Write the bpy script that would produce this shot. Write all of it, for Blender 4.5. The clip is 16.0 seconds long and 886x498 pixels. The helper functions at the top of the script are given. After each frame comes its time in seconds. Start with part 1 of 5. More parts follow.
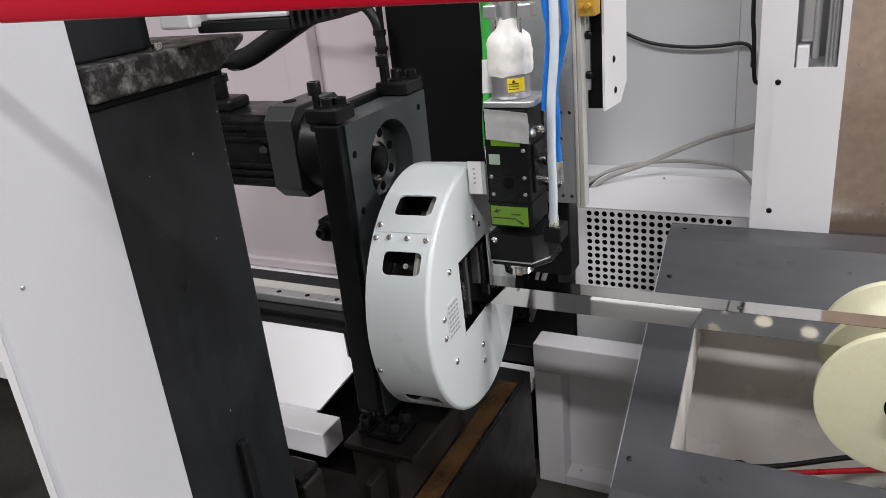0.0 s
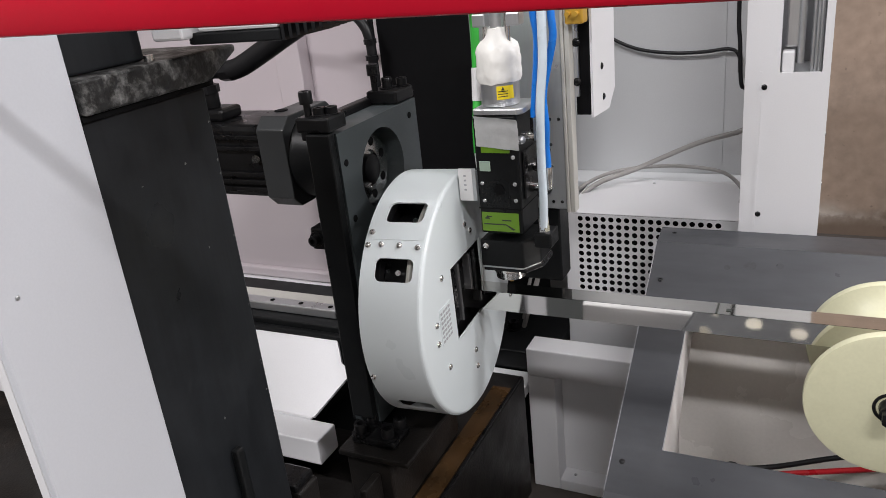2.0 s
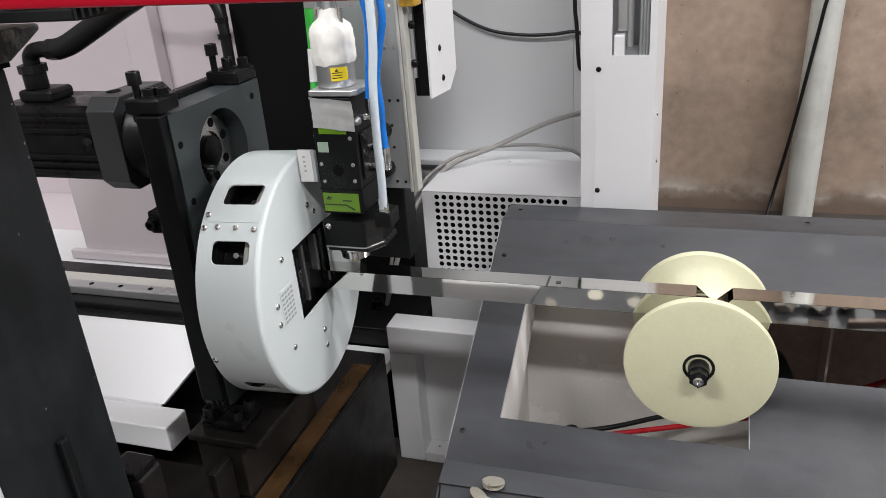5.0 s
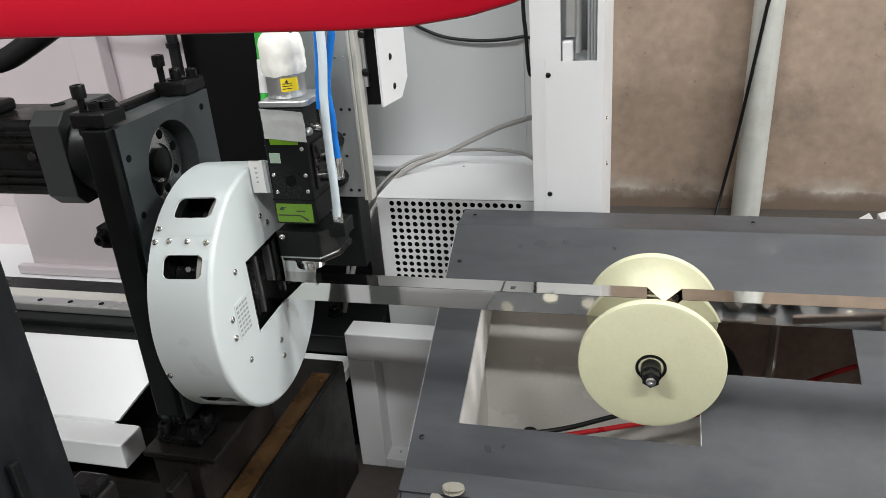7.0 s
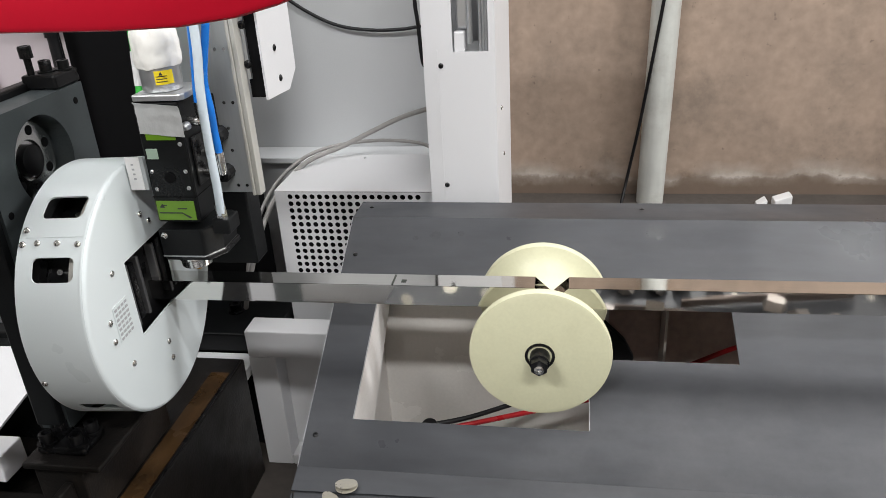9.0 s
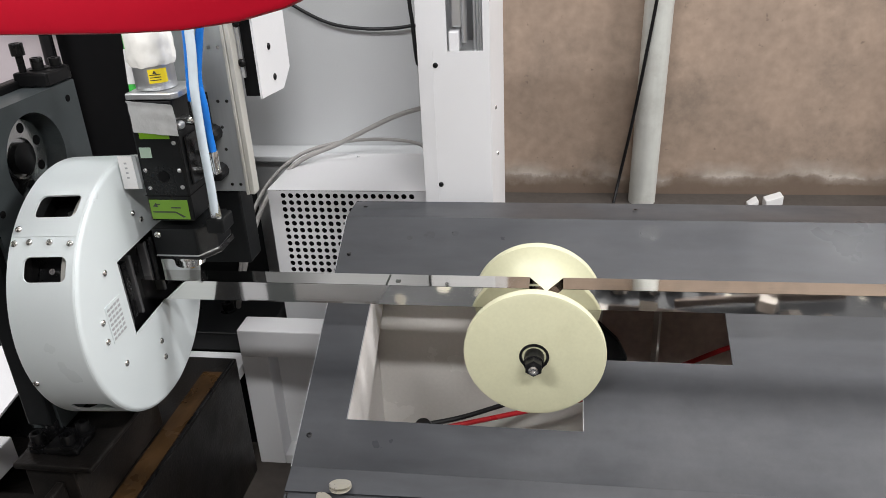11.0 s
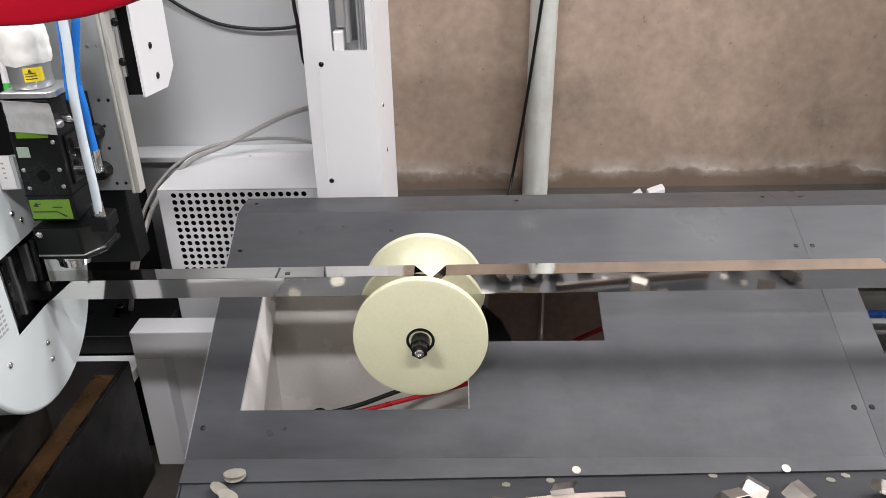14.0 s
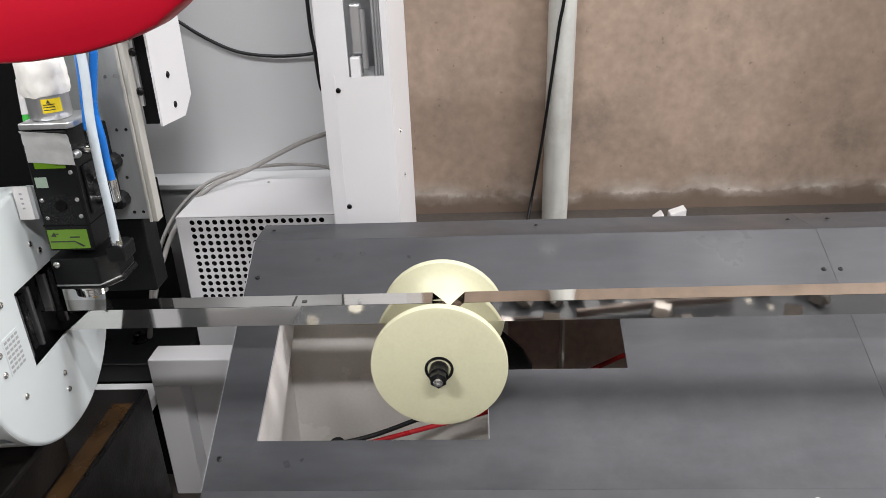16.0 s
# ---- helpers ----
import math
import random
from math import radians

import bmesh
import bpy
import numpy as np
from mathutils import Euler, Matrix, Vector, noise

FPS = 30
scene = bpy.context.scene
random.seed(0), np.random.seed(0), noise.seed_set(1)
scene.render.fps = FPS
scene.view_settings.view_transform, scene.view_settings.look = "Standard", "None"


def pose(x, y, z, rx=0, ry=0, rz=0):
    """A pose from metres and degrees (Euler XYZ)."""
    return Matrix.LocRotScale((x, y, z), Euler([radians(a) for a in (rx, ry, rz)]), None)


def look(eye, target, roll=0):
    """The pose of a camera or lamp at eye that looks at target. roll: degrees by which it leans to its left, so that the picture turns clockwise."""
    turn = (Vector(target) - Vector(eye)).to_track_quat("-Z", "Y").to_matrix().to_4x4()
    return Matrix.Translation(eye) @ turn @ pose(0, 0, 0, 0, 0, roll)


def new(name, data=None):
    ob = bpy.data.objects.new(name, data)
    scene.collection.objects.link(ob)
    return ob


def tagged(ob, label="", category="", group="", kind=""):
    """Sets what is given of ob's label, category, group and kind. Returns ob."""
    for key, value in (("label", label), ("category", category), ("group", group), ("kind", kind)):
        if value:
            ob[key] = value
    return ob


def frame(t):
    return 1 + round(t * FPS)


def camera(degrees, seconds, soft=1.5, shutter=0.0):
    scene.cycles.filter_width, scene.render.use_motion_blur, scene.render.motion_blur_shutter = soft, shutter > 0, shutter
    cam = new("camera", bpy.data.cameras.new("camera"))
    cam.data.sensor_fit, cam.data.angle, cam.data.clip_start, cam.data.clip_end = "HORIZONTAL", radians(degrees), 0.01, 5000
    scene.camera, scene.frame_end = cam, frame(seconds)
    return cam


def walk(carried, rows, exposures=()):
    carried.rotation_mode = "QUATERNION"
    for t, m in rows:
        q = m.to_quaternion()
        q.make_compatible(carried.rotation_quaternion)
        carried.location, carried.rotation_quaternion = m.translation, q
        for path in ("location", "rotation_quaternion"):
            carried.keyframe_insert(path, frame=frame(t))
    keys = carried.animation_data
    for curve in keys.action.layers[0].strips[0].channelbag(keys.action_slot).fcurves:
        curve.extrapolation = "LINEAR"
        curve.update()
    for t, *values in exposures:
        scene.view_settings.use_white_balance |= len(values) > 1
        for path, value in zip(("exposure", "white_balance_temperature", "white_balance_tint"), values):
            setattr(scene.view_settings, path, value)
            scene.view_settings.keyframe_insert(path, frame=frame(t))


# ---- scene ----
cam = camera(60.0, 16.0, soft=0.65)
PATH = [
    (0, (0.0791, 0.0510, 1.3092), (-0.7878, 1.6869, 0.5547), -5.82),
    (0.5, (0.0805, 0.0508, 1.3100), (-0.7820, 1.6902, 0.5561), -5.83),
    (1, (0.0854, 0.0484, 1.3113), (-0.7773, 1.6902, 0.5639), -6.07),
    (1.5, (0.0873, 0.0435, 1.3122), (-0.7721, 1.6900, 0.5697), -6.16),
    (2, (0.0870, 0.0436, 1.3117), (-0.7680, 1.6939, 0.5725), -6.26),
    (2.5, (0.0890, 0.0437, 1.3127), (-0.7639, 1.6956, 0.5763), -6.36),
    (3, (0.0950, 0.0497, 1.3141), (-0.7300, 1.7138, 0.5724), -6.30),
    (3.5, (0.1270, 0.0573, 1.3173), (-0.6038, 1.7490, 0.5409), -5.54),
    (4, (0.1520, 0.0542, 1.3078), (-0.5069, 1.7674, 0.5150), -5.19),
    (4.2, (0.1710, 0.0592, 1.3078), (-0.4799, 1.7724, 0.5080), -5.09),
    (6.5, (0.1875, 0.0566, 1.3269), (-0.3216, 1.8072, 0.5042), -4.21),
    (7, (0.1901, 0.0588, 1.3256), (-0.3111, 1.8137, 0.5080), -4.49),
    (7.5, (0.1965, 0.0673, 1.3280), (-0.2671, 1.8306, 0.5047), -4.13),
    (8, (0.2260, 0.0777, 1.3220), (-0.1711, 1.8518, 0.4865), -3.78),
    (8.5, (0.2526, 0.0783, 1.3249), (-0.0937, 1.8569, 0.4786), -3.55),
    (9, (0.2478, 0.0832, 1.3257), (-0.0656, 1.8620, 0.4686), -3.42),
    (11.5, (0.2379, 0.0850, 1.3285), (-0.0358, 1.8668, 0.4638), -2.55),
    (12, (0.2310, 0.0764, 1.3246), (0.1014, 1.8628, 0.4332), -0.36),
    (12.5, (0.2600, 0.0820, 1.2650), (0.3750, 1.8210, 0.2830), 3.70),
    (13, (0.3150, 0.0680, 1.2530), (0.4990, 1.7820, 0.2390), 3.90),
    (13.5, (0.3030, 0.0520, 1.3130), (0.3230, 1.8250, 0.3890), 0.00),
    (14, (0.2863, 0.0292, 1.3342), (0.2314, 1.8304, 0.4663), -1.46),
    (14.5, (0.2879, 0.0365, 1.3370), (0.2014, 1.8495, 0.4953), -2.17),
    (15, (0.2847, 0.0414, 1.3342), (0.1866, 1.8594, 0.5054), -2.34),
    (15.5, (0.2878, 0.0423, 1.3348), (0.1848, 1.8638, 0.5165), -2.48),
    (16, (0.2889, 0.0492, 1.3341), (0.1829, 1.8721, 0.5195), -2.56),
]
walk(cam, [(t, look(eye, target, roll)) for t, eye, target, roll in PATH], ((0, -0.55, 6500, 10.0), (4.0, -0.50, 6500, 11.0), (6.5, -0.38, 6480, 3.5), (9.0, -0.35, 6500, 6.5), (12.0, -0.29, 6500, 8.5), (13.0, -0.25, 6500, 10.0), (16.0, -0.31, 6520, 9.0)))

# ---- light ----
world = bpy.data.worlds.new("hall")
scene.world = world
world.use_nodes = True
world.node_tree.nodes["Background"].inputs[0].default_value = (0.8, 0.9, 1.0, 1)
world.node_tree.nodes["Background"].inputs[1].default_value = 0.05

# Unseen lamps: the second follows the cast shadows, the rest balance the brightness.
LAMPS = [(-1.7, -1.55, 1.5, 0.24, 235.0), (1.3, -1.55, 1.5, 0.20, 180.0), (4.3, 0.4, 1.5, 0.24, 205.0), (-1.6, 2.0, 2.4, 0.9, 34.0), (1.4, 2.0, 2.4, 0.9, 90.0), (4.4, 2.0, 2.4, 0.9, 250.0)]
for lx, ly, lw, ld, watts in LAMPS:
    lamp = bpy.data.lights.new("unseen_lamp_light", "AREA")
    lamp.shape, lamp.size, lamp.size_y = "RECTANGLE", lw, ld
    lamp.energy, lamp.color = watts, (0.99, 0.970, 0.985)
    ob = new("unseen_lamp_light", lamp)
    ob.matrix_world = pose(lx, ly, 3.92)


# ---- materials ----
def mat(name, color, rough=0.5, metal=0.0, vary=0.12, grain=60.0, blotch=6.0, bump=0.05, rough_vary=0.12, stretch=(1, 1, 1), stain=None, stain_amount=0.0, coat=0.0, spec=0.5):
    """A surface with variation at two scales: fine grain and broad blotches, and relief from the grain."""
    m = bpy.data.materials.new(name)
    m.use_nodes = True
    nt = m.node_tree
    n, l = nt.nodes, nt.links
    b = n["Principled BSDF"]
    co = n.new("ShaderNodeTexCoord")
    mp = n.new("ShaderNodeMapping")
    mp.inputs["Scale"].default_value = stretch
    l.new(co.outputs["Object"], mp.inputs["Vector"])
    fine, broad = n.new("ShaderNodeTexNoise"), n.new("ShaderNodeTexNoise")
    fine.inputs["Scale"].default_value, fine.inputs["Detail"].default_value = grain, 5
    broad.inputs["Scale"].default_value, broad.inputs["Detail"].default_value = blotch, 6
    l.new(mp.outputs[0], fine.inputs["Vector"])
    l.new(co.outputs["Object"], broad.inputs["Vector"])
    mix = n.new("ShaderNodeMath")
    mix.operation = "ADD"
    l.new(fine.outputs["Fac"], mix.inputs[0])
    l.new(broad.outputs["Fac"], mix.inputs[1])
    ramp = n.new("ShaderNodeMapRange")
    ramp.inputs["From Min"].default_value, ramp.inputs["From Max"].default_value = 0.6, 1.4
    ramp.inputs["To Min"].default_value, ramp.inputs["To Max"].default_value = 1 - vary, 1 + vary
    l.new(mix.outputs[0], ramp.inputs["Value"])
    tint = n.new("ShaderNodeMix")
    tint.data_type, tint.blend_type = "RGBA", "MULTIPLY"
    tint.inputs["Factor"].default_value = 1
    tint.inputs["A"].default_value = (*color, 1)
    l.new(ramp.outputs[0], tint.inputs["B"])
    out = tint.outputs["Result"]
    if stain:
        st = n.new("ShaderNodeTexNoise")
        st.inputs["Scale"].default_value, st.inputs["Detail"].default_value = blotch * 0.6, 8
        st.inputs["Roughness"].default_value = 0.7
        l.new(co.outputs["Object"], st.inputs["Vector"])
        r2 = n.new("ShaderNodeMapRange")
        r2.interpolation_type = "SMOOTHSTEP"
        r2.inputs["From Min"].default_value, r2.inputs["From Max"].default_value = 0.44, 0.82
        r2.inputs["To Max"].default_value = stain_amount
        l.new(st.outputs["Fac"], r2.inputs["Value"])
        m2 = n.new("ShaderNodeMix")
        m2.data_type = "RGBA"
        l.new(r2.outputs[0], m2.inputs["Factor"])
        l.new(out, m2.inputs["A"])
        m2.inputs["B"].default_value = (*stain, 1)
        out = m2.outputs["Result"]
    l.new(out, b.inputs["Base Color"])
    rr = n.new("ShaderNodeMapRange")
    rr.inputs["From Min"].default_value, rr.inputs["From Max"].default_value = 0.3, 0.7
    rr.inputs["To Min"].default_value, rr.inputs["To Max"].default_value = max(0.02, rough - rough_vary), min(1, rough + rough_vary)
    l.new(broad.outputs["Fac"], rr.inputs["Value"])
    l.new(rr.outputs[0], b.inputs["Roughness"])
    b.inputs["Metallic"].default_value = metal
    b.inputs["Specular IOR Level"].default_value = spec
    b.inputs["Coat Weight"].default_value = coat
    if bump:
        bp = n.new("ShaderNodeBump")
        bp.inputs["Strength"].default_value, bp.inputs["Distance"].default_value = bump, 0.002
        l.new(fine.outputs["Fac"], bp.inputs["Height"])
        l.new(bp.outputs[0], b.inputs["Normal"])
    return m


white_paint = mat("white_powder_coat", (0.70, 0.70, 0.715), 0.42, vary=0.035, grain=400, blotch=4, bump=0.04, stain=(0.60, 0.60, 0.60), stain_amount=0.25)
cover_paint = mat("white_cover_paint", (0.64, 0.69, 0.70), 0.36, vary=0.02, grain=500, blotch=5, bump=0.03, coat=0.1)
# Pink bounce from the red hood and inside shade are put into this white.
shaded_inner_white = mat("white_with_pink_bounce_and_shade", (0.56, 0.505, 0.53), 0.45, vary=0.05, grain=300, blotch=3, bump=0.04)
panel_paint = mat("cool_white_panel_paint", (0.55, 0.565, 0.60), 0.38, vary=0.03, grain=350, blotch=2.5, bump=0.03)
strip_metal = mat("heat_tinted_strip", (0.25, 0.205, 0.18), 0.40, 0.9, vary=0.15, grain=120, blotch=12, stretch=(0.1, 1, 1), bump=0.06)
grey_paint = mat("light_grey_paint", (0.48, 0.49, 0.50), 0.42, vary=0.06, grain=300, blotch=3, bump=0.04)
# Grey stain carries dusty streaks and a faint bluish sheen in the colour.
post_black = mat("streaked_black_with_sheen", (0.0115, 0.0130, 0.0150), 0.40, vary=0.35, grain=90, blotch=7, bump=0.12, rough_vary=0.16, stretch=(1, 1, 0.12), stain=(0.030, 0.033, 0.036), stain_amount=0.7, spec=0.3)
beige_paint = mat("off_white_inside", (0.80, 0.77, 0.75), 0.42, vary=0.06, grain=200, blotch=5, stain=(0.52, 0.48, 0.43), stain_amount=0.4)
black_paint = mat("black_machine_paint", (0.0065, 0.007, 0.0075), 0.38, vary=0.3, grain=250, blotch=8, bump=0.10, rough_vary=0.14, stain=(0.017, 0.019, 0.020), stain_amount=0.5, spec=0.2)
black_oxide = mat("black_oxide_steel", (0.0065, 0.0065, 0.0072), 0.32, 0.2, vary=0.3, grain=300, blotch=20, spec=0.35)
jaw_steel = mat("dull_jaw_steel", (0.16, 0.16, 0.165), 0.42, 0.7, vary=0.2, grain=200, blotch=30, stretch=(1, 1, 0.1))
chip_grey = mat("chipped_grey_paint", (0.16, 0.16, 0.15), 0.5, vary=0.3, grain=200, blotch=40)
# Matte black for bellows and panels; flat discs of it paint shade in holes.
black_void = mat("matte_black_and_hole_shade", (0.004, 0.004, 0.0045), 0.8, vary=0.2, spec=0.12)
oily_iron = mat("oily_black_cast_iron", (0.009, 0.008, 0.0075), 0.42, vary=0.4, grain=180, blotch=14, bump=0.35, stain=(0.035, 0.025, 0.018), stain_amount=0.5, spec=0.35)
gritty = mat("dusty_black_ledge", (0.012, 0.012, 0.012), 0.42, vary=0.6, grain=150, blotch=70, bump=0.8, stain=(0.34, 0.34, 0.33), stain_amount=0.95, spec=0.4)
anodised = mat("grey_anodised_aluminium", (0.040, 0.043, 0.045), 0.42, 0.2, vary=0.12, grain=300, blotch=10, stretch=(1, 1, 6))
housing_grey = mat("blued_steel_housing", (0.066, 0.077, 0.081), 0.38, 0.3, vary=0.18, grain=220, blotch=8, stretch=(1, 6, 1), spec=0.45)
dent_dark = mat("dent_and_smudge", (0.026, 0.028, 0.031), 0.35, vary=0.3, grain=200, blotch=60, bump=0.02, spec=0.4)
bare_glint_edge = mat("bare_steel_with_edge_glint", (0.42, 0.42, 0.43), 0.4, 0.6, vary=0.15, grain=140, blotch=20, bump=0.06)
gloss_beige = mat("glossy_off_white_inside", (0.66, 0.635, 0.60), 0.24, vary=0.06, grain=150, blotch=5, bump=0.02, stain=(0.46, 0.42, 0.37), stain_amount=0.4, spec=0.8)
dull_grey = mat("dull_grey_green_paint", (0.36, 0.365, 0.345), 0.4, vary=0.12, grain=150, blotch=6, bump=0.05, stain=(0.15, 0.14, 0.13), stain_amount=0.6)
rusty_brown = mat("stained_brown_steel", (0.42, 0.335, 0.30), 0.42, 0.1, vary=0.25, grain=60, blotch=9, bump=0.1, stain=(0.16, 0.12, 0.10), stain_amount=0.6)
sheet = mat("blued_steel_sheet", (0.043, 0.045, 0.050), 0.46, 0.1, vary=0.22, grain=45, blotch=3.2, bump=0.06, rough_vary=0.20, stretch=(0.25, 1, 1), stain=(0.090, 0.090, 0.094), stain_amount=0.75, spec=0.33)
alu = mat("brushed_aluminium", (0.56, 0.57, 0.58), 0.36, 0.85, vary=0.06, grain=300, blotch=8, stretch=(1, 1, 0.05), bump=0.06)
alu_matt = mat("matt_aluminium_plate", (0.44, 0.46, 0.47), 0.45, 0.5, vary=0.07, grain=260, blotch=6, stretch=(1, 1, 0.08))
alu_light = mat("pale_anodised_strip", (0.55, 0.54, 0.50), 0.45, 0.3, vary=0.06, grain=260, blotch=6, stretch=(1, 1, 0.08))
chrome = mat("polished_steel", (0.72, 0.72, 0.71), 0.18, 1.0, vary=0.05, grain=200, blotch=20, bump=0.02, rough_vary=0.06)
stainless = mat("bright_stainless", (0.70, 0.69, 0.665), 0.055, 1.0, vary=0.05, grain=90, blotch=7, stretch=(0.05, 1, 1), bump=0.015, rough_vary=0.025)
scrap_metal = mat("cut_stainless", (0.36, 0.33, 0.305), 0.42, 0.9, vary=0.16, grain=120, blotch=25, bump=0.08, stretch=(0.2, 1, 1), stain=(0.27, 0.18, 0.11), stain_amount=0.5)
blank_metal = mat("brushed_disc_steel", (0.56, 0.53, 0.46), 0.36, 0.6, vary=0.10, grain=200, blotch=90, bump=0.03, stain=(0.50, 0.44, 0.28), stain_amount=0.5)
nylon = mat("cream_nylon", (0.60, 0.59, 0.41), 0.46, vary=0.05, grain=180, blotch=14, bump=0.05, stain=(0.48, 0.46, 0.30), stain_amount=0.5)
red_paint = mat("red_gloss_paint", (0.43, 0.0025, 0.018), 0.4, vary=0.04, grain=300, blotch=3, bump=0.02, spec=0.25)
rubber = mat("black_rubber", (0.007, 0.007, 0.008), 0.45, vary=0.2, spec=0.3)
green_label = mat("green_label", (0.14, 0.29, 0.016), 0.4, vary=0.08, bump=0)
pale_green = mat("pale_green_sticker", (0.36, 0.47, 0.38), 0.4, vary=0.05, bump=0)
yellow_label = mat("yellow_label", (0.78, 0.60, 0.02), 0.4, vary=0.04, bump=0)
dark_ink = mat("black_print", (0.03, 0.035, 0.03), 0.5, vary=0.05, bump=0)
grey_ink = mat("grey_print", (0.36, 0.37, 0.38), 0.5, vary=0.05, bump=0)
paper = mat("white_sticker", (0.72, 0.72, 0.72), 0.5, vary=0.03, bump=0)
tape = mat("crinkled_masking_tape", (0.80, 0.79, 0.75), 0.6, vary=0.06, grain=90, blotch=40, bump=0.4)
tape_sheet = mat("grey_cloth_tape", (0.50, 0.51, 0.51), 0.5, vary=0.08, grain=90, blotch=20, bump=0.4)
green_hose = mat("green_cable_jacket", (0.04, 0.42, 0.05), 0.4, vary=0.06)
blue_hose = mat("blue_air_hose", (0.01, 0.17, 0.62), 0.3, vary=0.06)
dark_blue = mat("dark_blue_jacket", (0.006, 0.035, 0.15), 0.35, vary=0.06)
red_cable = mat("red_cable_jacket", (0.40, 0.010, 0.016), 0.35, vary=0.08)
grey_cable = mat("grey_cable_jacket", (0.29, 0.28, 0.27), 0.5, vary=0.1)
milky = mat("milky_plastic_hose", (0.60, 0.68, 0.74), 0.25, vary=0.05, coat=0.3)
brass = mat("brass_yellow", (0.62, 0.36, 0.05), 0.35, 0.4, vary=0.08)
bronze = mat("oily_bronze_way", (0.085, 0.045, 0.018), 0.28, 0.3, vary=0.4, grain=60, blotch=14, stretch=(1, 0.1, 1), stain=(0.012, 0.009, 0.007), stain_amount=0.95)
cabinet_grey = mat("dark_grey_cabinet", (0.080, 0.090, 0.094), 0.5, vary=0.08, grain=300, blotch=3)
pvc = mat("white_pvc_pipe", (0.55, 0.56, 0.53), 0.4, vary=0.16, grain=30, blotch=9, stretch=(1, 1, 0.12), stain=(0.30, 0.28, 0.25), stain_amount=0.6)
cement = mat("dusty_cement_floor", (0.06, 0.05, 0.043), 0.8, vary=0.25, grain=40, blotch=3, bump=0.3, stain=(0.10, 0.088, 0.078), stain_amount=0.5)
plain_wall = mat("hall_wall", (0.55, 0.52, 0.48), 0.8, vary=0.08, grain=30, blotch=1)
ceiling_paint = mat("hall_ceiling", (0.6, 0.6, 0.6), 0.8, vary=0.05, grain=20, blotch=1)


def wall_material():
    """Tan limewashed wall, blotched, with a band of white salt bloom and a damp brown foot."""
    m = mat("tan_limewash", (0.37, 0.280, 0.218), 0.85, vary=0.22, grain=22, blotch=3.4, bump=0.6, stain=(0.165, 0.135, 0.110), stain_amount=0.95)
    nt = m.node_tree
    n, l = nt.nodes, nt.links
    b = n["Principled BSDF"]
    base = b.inputs["Base Color"].links[0].from_socket
    co = n.new("ShaderNodeTexCoord")
    sep = n.new("ShaderNodeSeparateXYZ")
    l.new(co.outputs["Object"], sep.inputs[0])
    nz = n.new("ShaderNodeTexNoise")
    nz.inputs["Scale"].default_value, nz.inputs["Detail"].default_value, nz.inputs["Roughness"].default_value = 3.0, 8, 0.65
    l.new(co.outputs["Object"], nz.inputs["Vector"])
    h = n.new("ShaderNodeMath")
    h.operation = "MULTIPLY_ADD"
    l.new(nz.outputs["Fac"], h.inputs[0])
    h.inputs[1].default_value = -0.20
    l.new(sep.outputs["Z"], h.inputs[2])
    cr = n.new("ShaderNodeValToRGB")
    e = cr.color_ramp.elements
    e[0].position, e[0].color = 0.0, (0, 0, 0, 1)
    e[1].position, e[1].color = 1.0, (0, 0, 0, 1)
    for p, v in ((0.28, 0.0), (0.40, 0.40), (0.445, 1.0), (0.49, 0.75), (0.55, 0.38), (0.72, 0.0)):
        k = e.new(p)
        k.color = (v, v, v, 1)
    rng = n.new("ShaderNodeMapRange")
    rng.inputs["From Min"].default_value, rng.inputs["From Max"].default_value = -0.14, 0.14
    l.new(h.outputs[0], rng.inputs["Value"])
    l.new(rng.outputs[0], cr.inputs[0])
    patch = n.new("ShaderNodeMapRange")
    n2 = n.new("ShaderNodeTexNoise")
    n2.inputs["Scale"].default_value, n2.inputs["Detail"].default_value = 5.0, 6
    l.new(co.outputs["Object"], n2.inputs["Vector"])
    patch.inputs["From Min"].default_value, patch.inputs["From Max"].default_value = 0.38, 0.60
    patch.inputs["To Max"].default_value = 0.85
    l.new(n2.outputs["Fac"], patch.inputs["Value"])
    mul = n.new("ShaderNodeMath")
    mul.operation = "MULTIPLY"
    l.new(cr.outputs[0], mul.inputs[0])
    l.new(patch.outputs[0], mul.inputs[1])
    foot = n.new("ShaderNodeMapRange")
    foot.inputs["From Min"].default_value, foot.inputs["From Max"].default_value = 0.02, -0.02
    foot.inputs["To Max"].default_value = 0.85
    l.new(h.outputs[0], foot.inputs["Value"])
    m1, m2 = n.new("ShaderNodeMix"), n.new("ShaderNodeMix")
    m1.data_type = m2.data_type = "RGBA"
    l.new(foot.outputs[0], m1.inputs["Factor"])
    l.new(base, m1.inputs["A"])
    m1.inputs["B"].default_value = (0.145, 0.105, 0.078, 1)
    l.new(mul.outputs[0], m2.inputs["Factor"])
    l.new(m1.outputs["Result"], m2.inputs["A"])
    m2.inputs["B"].default_value = (0.62, 0.56, 0.50, 1)
    # dark specks of grit and chipped spots
    n3 = n.new("ShaderNodeTexNoise")
    n3.inputs["Scale"].default_value, n3.inputs["Detail"].default_value = 34.0, 2
    l.new(co.outputs["Object"], n3.inputs["Vector"])
    sp_ = n.new("ShaderNodeMapRange")
    sp_.inputs["From Min"].default_value, sp_.inputs["From Max"].default_value = 0.70, 0.80
    sp_.inputs["To Max"].default_value = 0.5
    l.new(n3.outputs["Fac"], sp_.inputs["Value"])
    m3 = n.new("ShaderNodeMix")
    m3.data_type = "RGBA"
    l.new(sp_.outputs[0], m3.inputs["Factor"])
